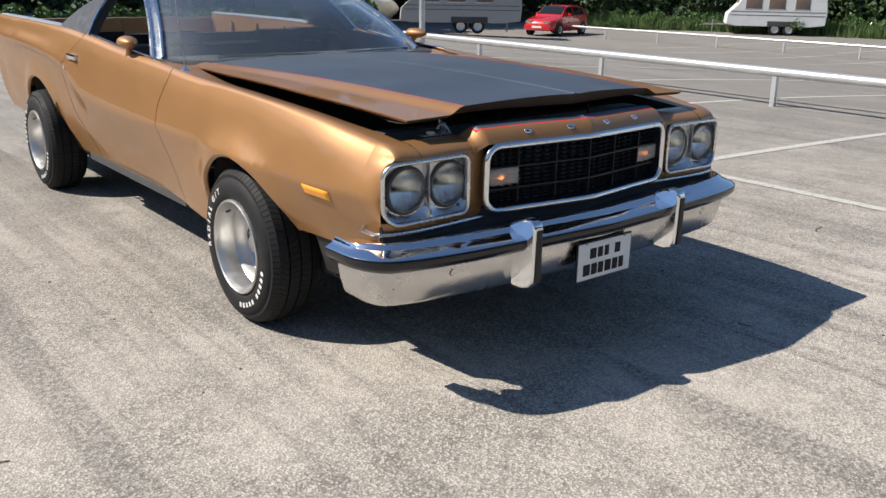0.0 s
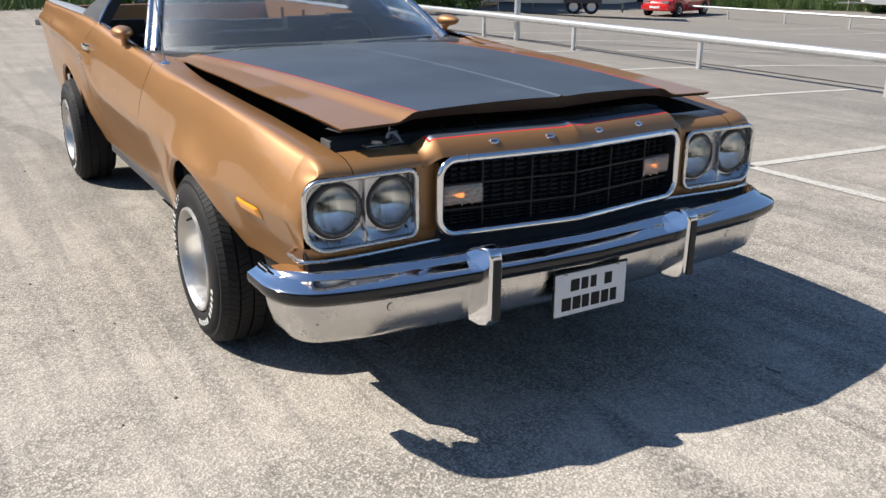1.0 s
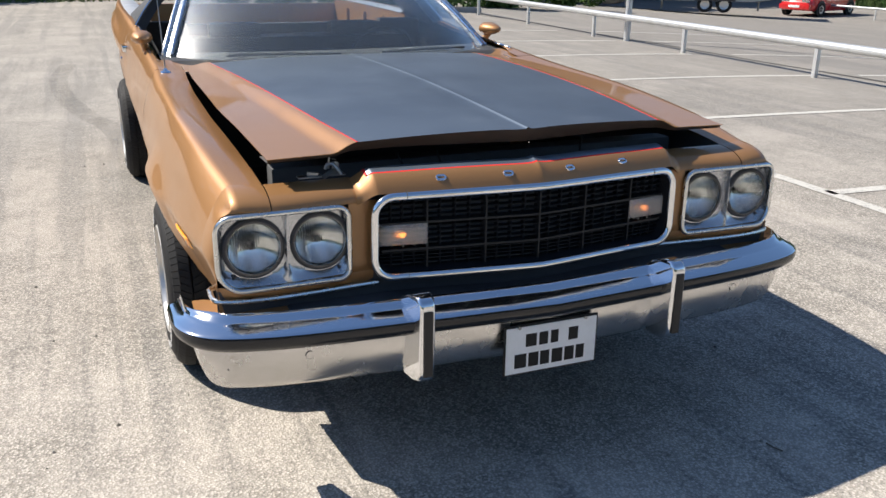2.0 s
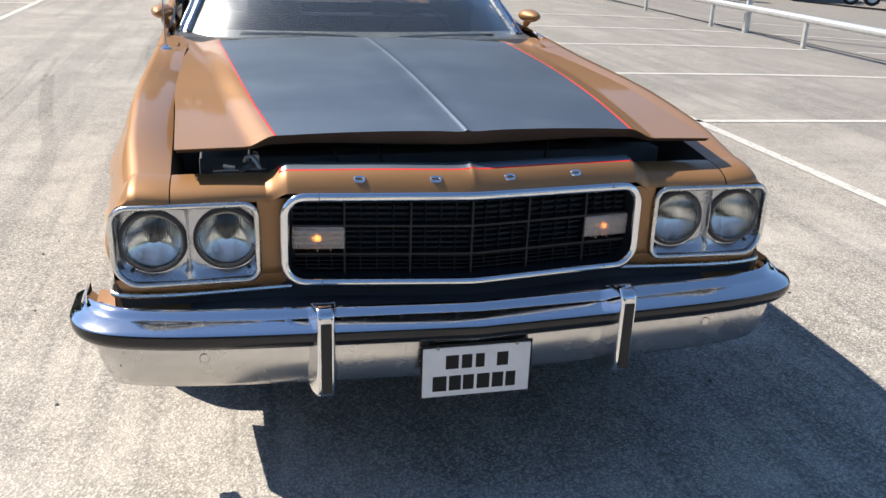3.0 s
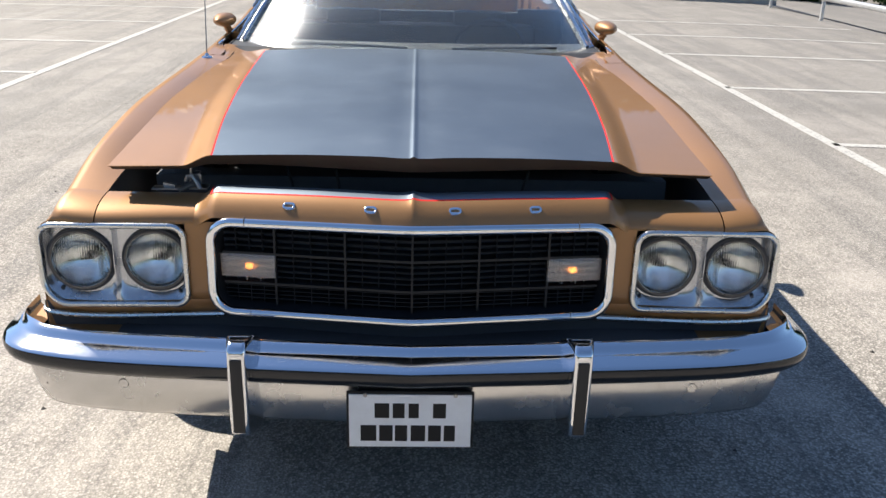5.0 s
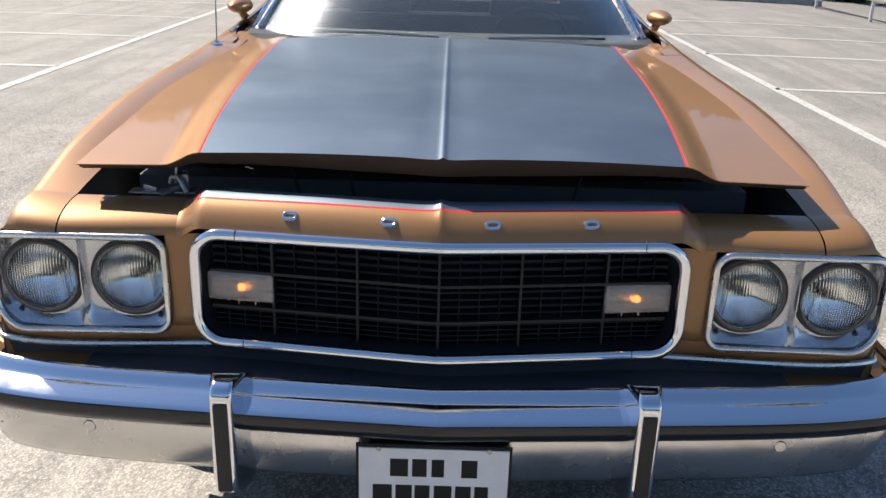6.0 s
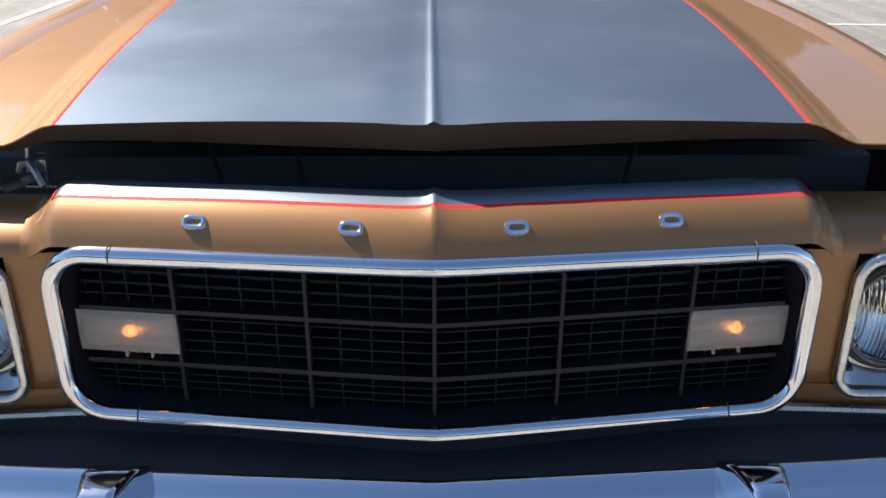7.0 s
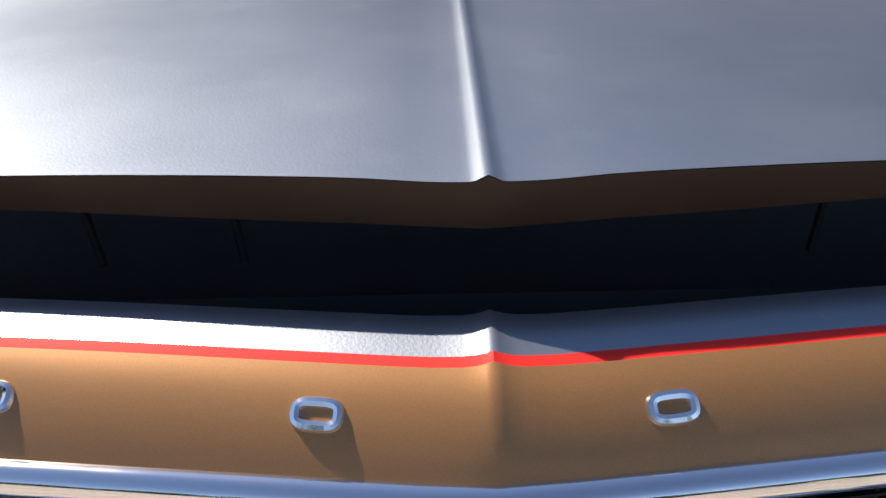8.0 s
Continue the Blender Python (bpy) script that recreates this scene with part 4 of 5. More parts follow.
for s in (-1, 1):
    wiper = tube("wiper", [(s * 0.10 + 0.06, 2.07, 1.0), (s * 0.35 + 0.06, 2.095, 1.006), (s * 0.60 + 0.04, 2.15, 1.004)], 0.006, UNDER, car, "black wiper lying at the foot of the windscreen", 6)
    def edge(v, w):
        p = Vector(shield(s, v))
        return p + Vector((s * (0.008 + 0.05 * w), 0.045 * w, 0.004 - 0.006 * w))
    pil = sheet("pillar", lambda v, w: edge(v * 1.02, w), lin(0, 1, 14), lin(-0.12, 0.95, 8), BEZEL, car, "chrome trimmed windscreen pillar", flip=s > 0)
    thick(pil, 0.02, -1)
    tube("pillar_trim", [edge(v, 0.0) + Vector((0, -0.004, 0.006)) for v in lin(0, 1, 12)], 0.009, CHROME, pil, "chrome bead", 8)
    tube("pillar_trim", [edge(v, 0.62) + Vector((s * 0.004, 0, 0.004)) for v in lin(0, 1, 12)], 0.008, CHROME, pil, "chrome bead", 8)
    # roof side rail and rear sail of dark vinyl
    def sail(u, v):
        top = Vector((s * 0.67, 3.28 + 0.30 * u, 1.325 - 0.05 * u))
        foot = Vector((s * 0.905, 3.13 + 0.55 * u, 1.066 + 0.022 * u))
        p = foot.lerp(top, v)
        return (p.x + s * 0.02 * math.sin(math.pi * v), p.y, p.z)
    sl = sheet("roof_pillar", sail, lin(0, 1, 10), lin(0, 1, 10), VINYL, car, "grey-black vinyl covered rear roof pillar", flip=s < 0)
    thick(sl, 0.05)
    tube("pillar_trim", [Vector(sail(0, v)) + Vector((s * 0.004, -0.008, 0)) for v in lin(0, 1, 8)], 0.008, CHROME, sl, "chrome bead", 8)
    # mirror
    bm = bmesh.new()
    bmesh.ops.create_uvsphere(bm, u_segments=24, v_segments=16, radius=1)
    for v in bm.verts:
        x, y, z = v.co
        y2 = y if y < 0 else min(y, 0.45)
        v.co = Vector((x * 0.051 * (1 - 0.25 * max(0, -y)), y2 * 0.094, z * 0.033 * (1 - 0.2 * max(0, -y))))
    mirror = part("door_mirror", bm, PAINT, car, "bronze bullet-shaped door mirror")
    mirror.matrix_basis = pose(s * 0.925, 2.45, 1.066, 0, 0, s * 8)
    tube("mirror_arm", [(-s * 0.004, 0.0, -0.022), (-s * 0.012, 0.025, -0.05), (-s * 0.022, 0.06, -0.082)], [0.016, 0.018, 0.030], PAINT, mirror, "", 12)
    lathe("mirror_glass", [(0.0, 0.0), (0.044, 0.0)], CHROME, mirror, "mirror glass", 24, pose(0, 0.0455, 0, 0, 0, 90) @ Matrix.Diagonal((1, 1, 0.68, 1)))
    # belt trim of the door
    tube("belt_trim", [(s * (ridge_x(y) - 0.025), y, ridge_z(y) + 0.003) for y in lin(2.10, 3.12, 14)], 0.006, CHROME, car, "chrome belt trim", 8)


def roof(u, v):
    a = abs(u)
    return (0.66 * u, 2.62 + 0.24 * a ** 4 * (1 - v) + 0.92 * v, 1.337 + 0.035 * math.sin(math.pi * (0.15 + 0.7 * v)) - 0.045 * a ** 2.5)


thick(sheet("roof", roof, lin(-1, 1, 21), lin(0, 1, 14), VINYL, car, "grey-black vinyl roof", flip=False), 0.03)
rear_glass = sheet("rear_window", lambda u, v: (0.60 * u, 3.44 + 0.06 * v, 1.045 + 0.26 * v), lin(-1, 1, 8), lin(0, 1, 5), GLASS, car, "upright rear window", flip=True)
thick(rear_glass, 0.005)
rear_glass.visible_shadow = False
box("rear_wall", (-0.88, 3.43, 0.40), (0.88, 3.50, 1.04), INTERIOR, car, "dark wall behind the seat")
for s in (-1, 1):
    box("rear_wall", (s * 0.60 if s > 0 else -0.88, 3.43, 1.04), (0.88 if s > 0 else s * 0.60, 3.50, 1.06), INTERIOR, car, "dark post beside the rear window")
# cabin
DASH = dusty(material("dusty_dashboard", (0.03, 0.033, 0.036), 0.6), (0.03, 0.033, 0.036), (0.07, 0.07, 0.07), 6, 0.5, (0.5, 0.7))
cabin = sheet("dashboard", lambda u, v: (0.86 * u, 2.05 + 0.10 * abs(u) ** 2 + 0.40 * v, 0.978 + 0.012 * math.sin(v * 3) - 0.05 * smooth01((v - 0.8) / 0.2)), lin(-1, 1, 16), lin(0, 1, 14), DASH, car, "dusty dark padded dashboard")
sheet("dash_face", lambda u, v: (0.86 * u, 2.45 + 0.10 * u * u + 0.03 * v, 0.93 - 0.3 * v), lin(-1, 1, 12), lin(0, 1, 4), INTERIOR, cabin, "")
for s in (-1, 1):
    tube("dash_vent", [(s * 0.40 - 0.17, 2.16, 0.995), (s * 0.40, 2.165, 0.997), (s * 0.40 + 0.17, 2.19, 0.994)], 0.006, UNDER, cabin, "black vent slot", 6)
seat = box("bench_seat", (-0.68, 3.18, 0.50), (0.68, 3.36, 0.99), INTERIOR, car, "dark vinyl bench seat", 0.05)
box("seat_cushion", (-0.68, 2.70, 0.45), (0.68, 3.2, 0.66), INTERIOR, seat, "", 0.05)
for s in (-1, 1):
    box("headrest", (s * 0.36 - 0.15, 3.20, 0.97), (s * 0.36 + 0.15, 3.30, 1.065), INTERIOR, seat, "dark headrest", 0.03)
wheel_ring = [(0.38 + 0.185 * math.cos(a), 2.72 - 0.07 * math.sin(a), 0.90 + 0.172 * math.sin(a)) for a in [2 * math.pi * k / 28 for k in range(28)]]
steer = tube("steering_wheel", wheel_ring, 0.011, INTERIOR, car, "dark thin-rimmed steering wheel", 8, closed=True)
tube("steering_spoke", [(0.20, 2.72, 0.90), (0.38, 2.70, 0.89), (0.56, 2.72, 0.90)], 0.012, INTERIOR, steer, "", 8)
tube("steering_column", [(0.38, 2.70, 0.89), (0.38, 2.45, 0.82)], 0.03, INTERIOR, steer, "", 10)
rear_mirror = box("rear_view_mirror", (-0.12, 2.60, 1.22), (0.12, 2.63, 1.28), INTERIOR, car, "dark rear-view mirror", 0.012)
tube("mirror_stem", [(0, 2.62, 1.27), (0, 2.57, 1.32)], 0.008, INTERIOR, rear_mirror, "", 8)
box("cabin_floor", (-0.86, 2.0, 0.28), (0.86, 3.5, 0.32), UNDER, car, "dark cabin floor")
for s in (-1, 1):
    sheet("door_card", lambda y, v: (s * (ridge_x(y) - 0.06), y, ridge_z(y) - 0.01 - 0.6 * v), lin(2.0, 3.43, 12), lin(0, 1, 3), INTERIOR, car, "dark inner door lining", flip=s > 0)
# antenna
ant = lathe("antenna", [(0.0, 0.022), (0.006, 0.02), (0.009, 0.012), (0.02, 0.008), (0.024, 0.0)], CHROME, car, "thin whip antenna on a chrome foot", 16, pose(-0.876, 1.843, 0.972, 0, -90, 0))
tube("antenna_rod", [(-0.876, 1.843, 0.985), (-0.879, 1.90, 1.30), (-0.883, 1.96, 1.62)], [0.0028, 0.0022, 0.0015], GREY_METAL, ant, "", 6)

# ---- cargo bed ----
bed = box("bed_floor", (-0.82, 3.5, 0.70), (0.82, 5.24, 0.73), LOWER, car, "dark cargo bed floor")
for s in (-1, 1):
    sheet("bed_wall", lambda y, v: (s * 0.80, y, 0.73 + (ridge_z(y) - 0.012 - 0.73) * v), lin(3.5, 5.25, 12), lin(0, 1, 4), PAINT, bed, "bronze inner bed wall", flip=s > 0)
    sheet("bed_rail", lambda y, v: (s * (0.80 + (ridge_x(y) - 0.80) * v), y, ridge_z(y) - 0.012 + 0.010 * math.sin(math.pi * v) + 0.006), lin(3.62, 5.27, 14), lin(0, 1, 6), GALV, bed, "bright bed rail cap", flip=s < 0)
    for yy in (3.95, 4.4, 4.85):
        box("bed_rib", (s * 0.79 - 0.012, yy - 0.02, 0.74), (s * 0.79 + 0.012, yy + 0.02, 1.04), PAINT, bed, "", 0.004)
tailgate = box("tailgate", (-0.85, 5.25, 0.55), (0.85, 5.31, 1.06), PAINT, car, "bronze tailgate", 0.015)
sweep("rear_bumper", [(-0.03, 0.42), (0.02, 0.43), (0.035, 0.49), (0.02, 0.55), (-0.03, 0.56)], [((x, 5.40 - 0.05 * abs(x), 0), (0, 1, 0)) for x in lin(-0.80, 0.80, 15)], CHROME, car, "chrome rear bumper")
box("underbody", (-0.76, 0.42, 0.24), (0.80, 5.25, 0.30), UNDER, car, "dark underside")
box("front_crossmember", (-0.42, 0.62, 0.22), (0.42, 1.5, 0.30), UNDER, car, "dark front chassis")


# ---- wheels ----
LETTER = {}
for ch in "RADILGT/":
    fc = bpy.data.curves.new("letter", "FONT")
    fc.body, fc.align_x, fc.size, fc.extrude, fc.offset = ch, "CENTER", 0.036, 0.0012, 0.0008
    fo = bpy.data.objects.new("letter", fc)
    scene.collection.objects.link(fo)
    bpy.context.view_layer.update()
    LETTER[ch] = bpy.data.meshes.new_from_object(fo)
    LETTER[ch].materials.clear()
    LETTER[ch].materials.append(WHITE_LETTER)
    bpy.data.objects.remove(fo)
    bpy.data.curves.remove(fc)


def wheel(s, y):
    m = Matrix.Translation((s * 1.005, y, HUB_Z)) @ pose(0, 0, 0, 0, 0, 0 if s > 0 else 180)
    R = TYRE_R
    tyre = lathe("tyre", [(0.196, -0.012), (0.205, 0.0), (0.225, 0.008), (0.262, 0.008), (0.288, -0.003), (0.300, -0.018), (0.308, -0.034), (R - 0.012, -0.05), (R - 0.010, -0.12), (R - 0.012, -0.19), (0.306, -0.212), (0.29, -0.235), (0.24, -0.24), (0.196, -0.23)], RUBBER, car, "black radial tyre with raised white lettering", 64, m, 40)
    # tread blocks, the outer ones reaching down over the shoulders
    tv, tf = [], []
    for k in range(84):
        a = 2 * math.pi * k / 84
        for x0, x1, r0, r1, sk in ((-0.008, -0.030, -0.024, -0.002, 0.0), (-0.030, -0.066, -0.002, 0.006, 0.3), (-0.074, -0.116, 0.006, 0.007, -0.25), (-0.124, -0.166, 0.007, 0.006, 0.25), (-0.174, -0.208, 0.006, -0.006, -0.3)):
            b = len(tv)
            for dr in (-0.012, 0.001):
                for xx, r_, da in ((x0, r0, -0.40 + sk), (x1, r1, -0.40 - sk), (x1, r1, 0.40 - sk), (x0, r0, 0.40 + sk)):
                    aa = a + da * 1.12 * 2 * math.pi / 84
                    q = R - 0.004 + r_ + dr
                    tv.append(m @ Vector((xx, q * math.cos(aa), q * math.sin(aa))))
            tf.extend([(b + 4, b + 5, b + 6, b + 7)] + [(b + i, b + (i + 1) % 4, b + 4 + (i + 1) % 4, b + 4 + i) for i in range(4)])
    tagged(bake("tread", tv, tf, RUBBER, tyre, "", 0), kind="stuff")
    rim = lathe("rim", [(0.197, -0.012), (0.203, -0.002), (0.201, 0.007), (0.195, 0.010), (0.190, 0.006), (0.187, -0.004), (0.180, -0.02), (0.176, -0.075), (0.166, -0.088), (0.158, -0.12), (0.150, -0.128), (0.08, -0.12), (0.06, -0.105), (0.038, -0.10), (0.036, -0.075), (0.0, -0.072)], ALLOY, car, "deep-dish polished alloy wheel", 56, m, 24)
    for k in range(5):
        a = 2 * math.pi * (k + 0.5) / 5
        sv = [m @ Vector((-0.1215, (0.108 + 0.030 * math.cos(t)) * math.cos(a + 0.30 * math.sin(t)), (0.108 + 0.030 * math.cos(t)) * math.sin(a + 0.30 * math.sin(t)))) for t in [2 * math.pi * i / 18 for i in range(18)]]
        sv2 = [v + m.to_3x3() @ Vector((-0.004, 0, 0)) for v in sv]
        bake("wheel_slot", [v + m.to_3x3() @ Vector((0.0025, 0, 0)) for v in sv] + sv2, [tuple(range(18))] + [(i, (i + 1) % 18, 18 + (i + 1) % 18, 18 + i) for i in range(18)], UNDER, rim, "dark slot", 0)
        b = 2 * math.pi * k / 5
        c = Vector((0, 0.056 * math.cos(b), 0.056 * math.sin(b)))
        tube("wheel_nut", [m @ (c + Vector((-0.108, 0, 0))), m @ (c + Vector((-0.086, 0, 0)))], 0.010, CHROME, rim, "", 6)
    tube("valve", [m @ Vector((-0.03, -0.10, 0.135)), m @ Vector((-0.008, -0.096, 0.13))], 0.005, UNDER, rim, "", 8)
    # raised lettering round the side wall: a word that can be read, and plain bars
    for start, word in ((190, "RADIAL"), (136, "G/T")):
        for k, ch in enumerate(word):
            a = radians(start - k * 8.0)
            me = LETTER[ch]
            place_m = m @ Matrix.Translation((0.0085, 0.236 * math.cos(a), 0.236 * math.sin(a))) @ Matrix(((0, 0, 1, 0), (math.sin(a), math.cos(a), 0, 0), (-math.cos(a), math.sin(a), 0, 0), (0, 0, 0, 1)))
            ob = new("letter", me)
            ob.parent = tyre
            ob.matrix_basis = place_m
    for start, count, step in ((-12, 5, 7.2), (-54, 5, 7.2)):
        for k in range(count):
            a = radians(start - k * step)
            bv = []
            for xx in (0.004, 0.0098):
                for rr, da in ((0.238, -0.032), (0.238, 0.032), (0.258, 0.032), (0.258, -0.032)):
                    bv.append(m @ Vector((xx, rr * math.cos(a + da), rr * math.sin(a + da))))
            bake("letter_bar", bv, [(4, 5, 6, 7), (0, 1, 5, 4), (1, 2, 6, 5), (2, 3, 7, 6), (3, 0, 4, 7)], WHITE_LETTER, tyre, "", 0)


for s in (-1, 1):
    wheel(s, AXLE_F)
    wheel(s, AXLE_R)
for yy in (AXLE_F, AXLE_R):
    tube("axle", [(-0.86, yy, HUB_Z), (0.86, yy, HUB_Z)], 0.05, UNDER, car, "", 12)

# ---- the car park ----
def ground_z(x):
    """The park lies level round the car and falls away beyond the near rail."""
    t = min(1.0, max(0.0, (x - 5) / 24.0))
    return -0.02 - 1.15 * t * t * (3 - 2 * t)


gx = [-500, -120, -40, -15, -8, 0, 4] + lin(5, 29, 25) + [35, 60, 150, 500]
gy = [-500, -120, -30, -10, 0, 8, 16, 24, 40, 80, 200, 600]
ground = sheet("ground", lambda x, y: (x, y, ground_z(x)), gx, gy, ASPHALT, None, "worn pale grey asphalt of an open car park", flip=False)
tagged(ground, category="ground", kind="structure")


def ground_at(x):
    """Height of the ground sheet between its lines of vertices."""
    return float(np.interp(x, gx, [ground_z(q) for q in gx]))


def marking(a, b, w, label="worn white parking bay line"):
    a, b = Vector((*a, 0)), Vector((*b, 0))
    d = (b - a).normalized()
    nrm = Vector((-d.y, d.x, 0)) * w / 2
    n = max(2, int((b - a).length / 0.25) + 1)
    verts, faces = [], []
    for i in range(n):
        p = a.lerp(b, i / (n - 1))
        for sgn in (-1, 1):
            q = p + nrm * sgn
            verts.append((q.x, q.y, ground_at(q.x) + 0.004))
    for i in range(n - 1):
        faces.append((2 * i, 2 * i + 2, 2 * i + 3, 2 * i + 1))
    return tagged(bake("parking_line", verts, faces, LINE_WHITE, None, label, 0), category="line", kind="structure")


marking((3.27, -6.0), (3.27, 16.2), 0.10, "long worn white line along the bays")
for y in (-3.0, -0.5, 2.05, 4.62, 7.15, 9.72, 11.9, 14.05):
    marking((3.27, y + 0.06), (7.75, y - 0.28), 0.10)
    marking((8.5, y - 0.34), (13.6, y - 0.72), 0.10)
marking((-3.92, -6.0), (-3.92, 20.0), 0.10, "long worn white line along the bays")
for y in (-2.8, -0.3, 2.2, 4.75, 7.3, 9.8, 12.2, 14.7, 17.2):
    marking((-3.95, y), (-9.5, y - 0.05), 0.10)
for y in (5.0, 7.6, 10.2, 12.8, 15.4, 18.0, 20.6):
    marking((24.5, y), (30.5, y - 0.4), 0.10)
    marking((31.5, y), (36.5, y - 0.4), 0.10)

DEBRIS = material("dry_twig", (0.12, 0.09, 0.06), 0.9)

# dark tyre marks curving over the asphalt
SKID = material("rubber_on_asphalt", (0.03, 0.03, 0.03), 0.8)
_sk = noise_tex(SKID, 9, 6)
_ss = node(SKID, "ShaderNodeSeparateXYZ")
wire(SKID, coords(SKID), _ss.inputs[0])
_sf = node(SKID, "ShaderNodeMapRange")
for _i, _v in ((1, 3.0), (2, 5.5), (3, 0.12), (4, 1.0)):
    _sf.inputs[_i].default_value = _v
wire(SKID, _ss.outputs["Y"], _sf.inputs[0])
_sm = SKID.node_tree.nodes.new("ShaderNodeMath")
_sm.operation = "MULTIPLY"
wire(SKID, ramp(SKID, _sk, [(0.35, 0.03), (0.7, 0.24)]), _sm.inputs[0])
wire(SKID, _sf.outputs[0], _sm.inputs[1])
wire(SKID, _sm.outputs[0], bsdf(SKID).inputs["Alpha"])


def skid(pts, w):
    xs, ys = spline(range(len(pts)), [p[0] for p in pts]), spline(range(len(pts)), [p[1] for p in pts])
    n = 10 * len(pts)
    verts, faces = [], []
    for i in range(n):
        t = (len(pts) - 1) * i / (n - 1)
        p = Vector((xs(t), ys(t), 0))
        d = Vector((xs(t + 0.01) - xs(t - 0.01), ys(t + 0.01) - ys(t - 0.01), 0)).normalized()
        for sgn in (-1, 1):
            q = p + Vector((-d.y, d.x, 0)) * sgn * w / 2
            verts.append((q.x, q.y, ground_at(q.x) + 0.003))
    for i in range(n - 1):
        faces.append((2 * i, 2 * i + 2, 2 * i + 3, 2 * i + 1))
    return tagged(bake("tyre_mark", verts, faces, SKID, None, "dark curved tyre mark on the asphalt", 0), category="tyre mark", kind="structure")


skid([(-1.42, 10.6), (-1.52, 9.2), (-1.44, 7.85), (-1.25, 6.7), (-1.03, 5.8), (-0.95, 4.7), (-0.97, 3.4), (-1.05, 2.1), (-1.2, 1.2), (-1.45, 0.3)], 0.2)
skid([(-2.39, 7.2), (-2.08, 5.3), (-1.83, 4.0), (-1.75, 2.6), (-1.85, 1.0), (-2.0, -0.4)], 0.11)
skid([(-2.5, 8.4), (-2.38, 6.4), (-2.36, 4.5), (-2.39, 3.3), (-2.5, 2.0)], 0.045)
skid([(-2.68, 8.2), (-2.56, 6.5), (-2.53, 4.6), (-2.55, 3.4), (-2.66, 2.2)], 0.035)

# small stones and crumbs lying about
rg = np.random.default_rng(9)
sv, sf = [], []
for _ in range(420):
    x, y = rg.uniform(-4.5, 3.5), rg.uniform(-2.2, 5.0)
    r = 0.003 + 0.006 * rg.random() ** 3
    b = len(sv)
    a0 = rg.random() * 6.28
    for k in range(5):
        a = a0 + 6.28 * k / 5
        q = r * (0.7 + 0.6 * rg.random())
        sv.append((x + q * math.cos(a), y + q * math.sin(a), -0.0195))
    sv.append((x, y, r * (0.8 + 0.5 * rg.random()) - 0.02))
    sf += [(b + k, b + (k + 1) % 5, b + 5) for k in range(5)]
STONE = material("crumbled_stone", (0.2, 0.19, 0.17), 0.9)
_gi = STONE.node_tree.nodes.new("ShaderNodeNewGeometry")
wire(STONE, ramp(STONE, _gi.outputs["Random Per Island"], [(0.0, (0.05, 0.045, 0.04)), (1.0, (0.42, 0.38, 0.32))]), bsdf(STONE).inputs["Base Color"])
tagged(bake("gravel", sv, sf, STONE, None, "scattered small stones and crumbs on the asphalt", 0), category="gravel", kind="stuff")
for i in range(9):
    x, y, a = rg.uniform(-2.6, 2.6), rg.uniform(-1.6, 1.5), rg.random() * 6.28
    L = 0.03 + 0.05 * rg.random()
    tw = tube("twig", [(x, y, -0.017), (x + L * math.cos(a), y + L * math.sin(a), -0.015), (x + 1.9 * L * math.cos(a + 0.25), y + 1.9 * L * math.sin(a + 0.25), -0.017)], 0.0022, DEBRIS, None, "thin dry twig lying on the asphalt", 5)
    tagged(tw, category="twig", group="twigs on the asphalt")

# ---- rails and pole ----
def rail(name, x, ys, top, r, label, turn=0.0):
    th = empty(name, label, "guard rail", pose(x, ys[0], ground_z(x + 0.3), 0, 0, turn))
    tube("rail_pipe", [(0, y - ys[0], top - r) for y in lin(ys[0] - 1.4, ys[-1] + 1.4, 12)], r, GALV, th, "pale galvanised pipe", 14)
    for y in ys:
        p = box("rail_post", (-0.027, -0.032, -0.1), (0.027, 0.032, top - 1.6 * r), GALV, th, "", 0.006)
        p.matrix_basis = Matrix.Translation((0, y - ys[0], 0))
    return th


rail("guard_rail", 7.13, [-5.02 + 2.93 * k for k in range(0, 9)], 0.475, 0.056, "pale galvanised pipe rail on short posts along the bays", -2.3)
rail("guard_rail", 29.6, [4.4 + 3.05 * k for k in range(-3, 9)], 0.52, 0.05, "pale galvanised pipe rail between parking rows")
rail("guard_rail", 47.0, [2.0 + 3.05 * k for k in range(0, 7)], 0.62, 0.06, "pale galvanised rail by the far verge")
pole = tagged(tube("pole", [(8.0, 11.66, -0.1), (8.0, 11.66, 2.0), (8.0, 11.66, 5.5)], [0.06, 0.055, 0.045], GALV, None, "plain galvanised steel pole beside the rail", 16), category="pole")
# shallow drain edge below the rail with grit along it
DARK = dusty(material("dark_wet_joint", (0.03, 0.029, 0.027), 0.9), (0.03, 0.029, 0.027), (0.10, 0.09, 0.075), 6, 0.6, (0.8, 0.95))
edge_strip = sheet("kerb_joint", lambda y, u: (8.22 + 0.07 * u + 0.03 * math.sin(y * 1.3), y, ground_z(8.25) + 0.005), lin(-8, 19, 40), lin(0, 1, 2), DARK, None, "dark open joint in the asphalt below the rail", flip=True)
tagged(edge_strip, category="joint", kind="structure")

# ---- planting ----
def leaf_material(name, dark, light):
    m = material(name, light, 0.6)
    info = m.node_tree.nodes.new("ShaderNodeNewGeometry")
    c = ramp(m, info.outputs["Random Per Island"], [(0.0, dark), (1.0, light)])
    wire(m, mix(m, ramp(m, noise_tex(m, 0.8, 3), [(0.35, 0.0), (0.7, 0.5)]), c, dark), bsdf(m).inputs["Base Color"])
    return m


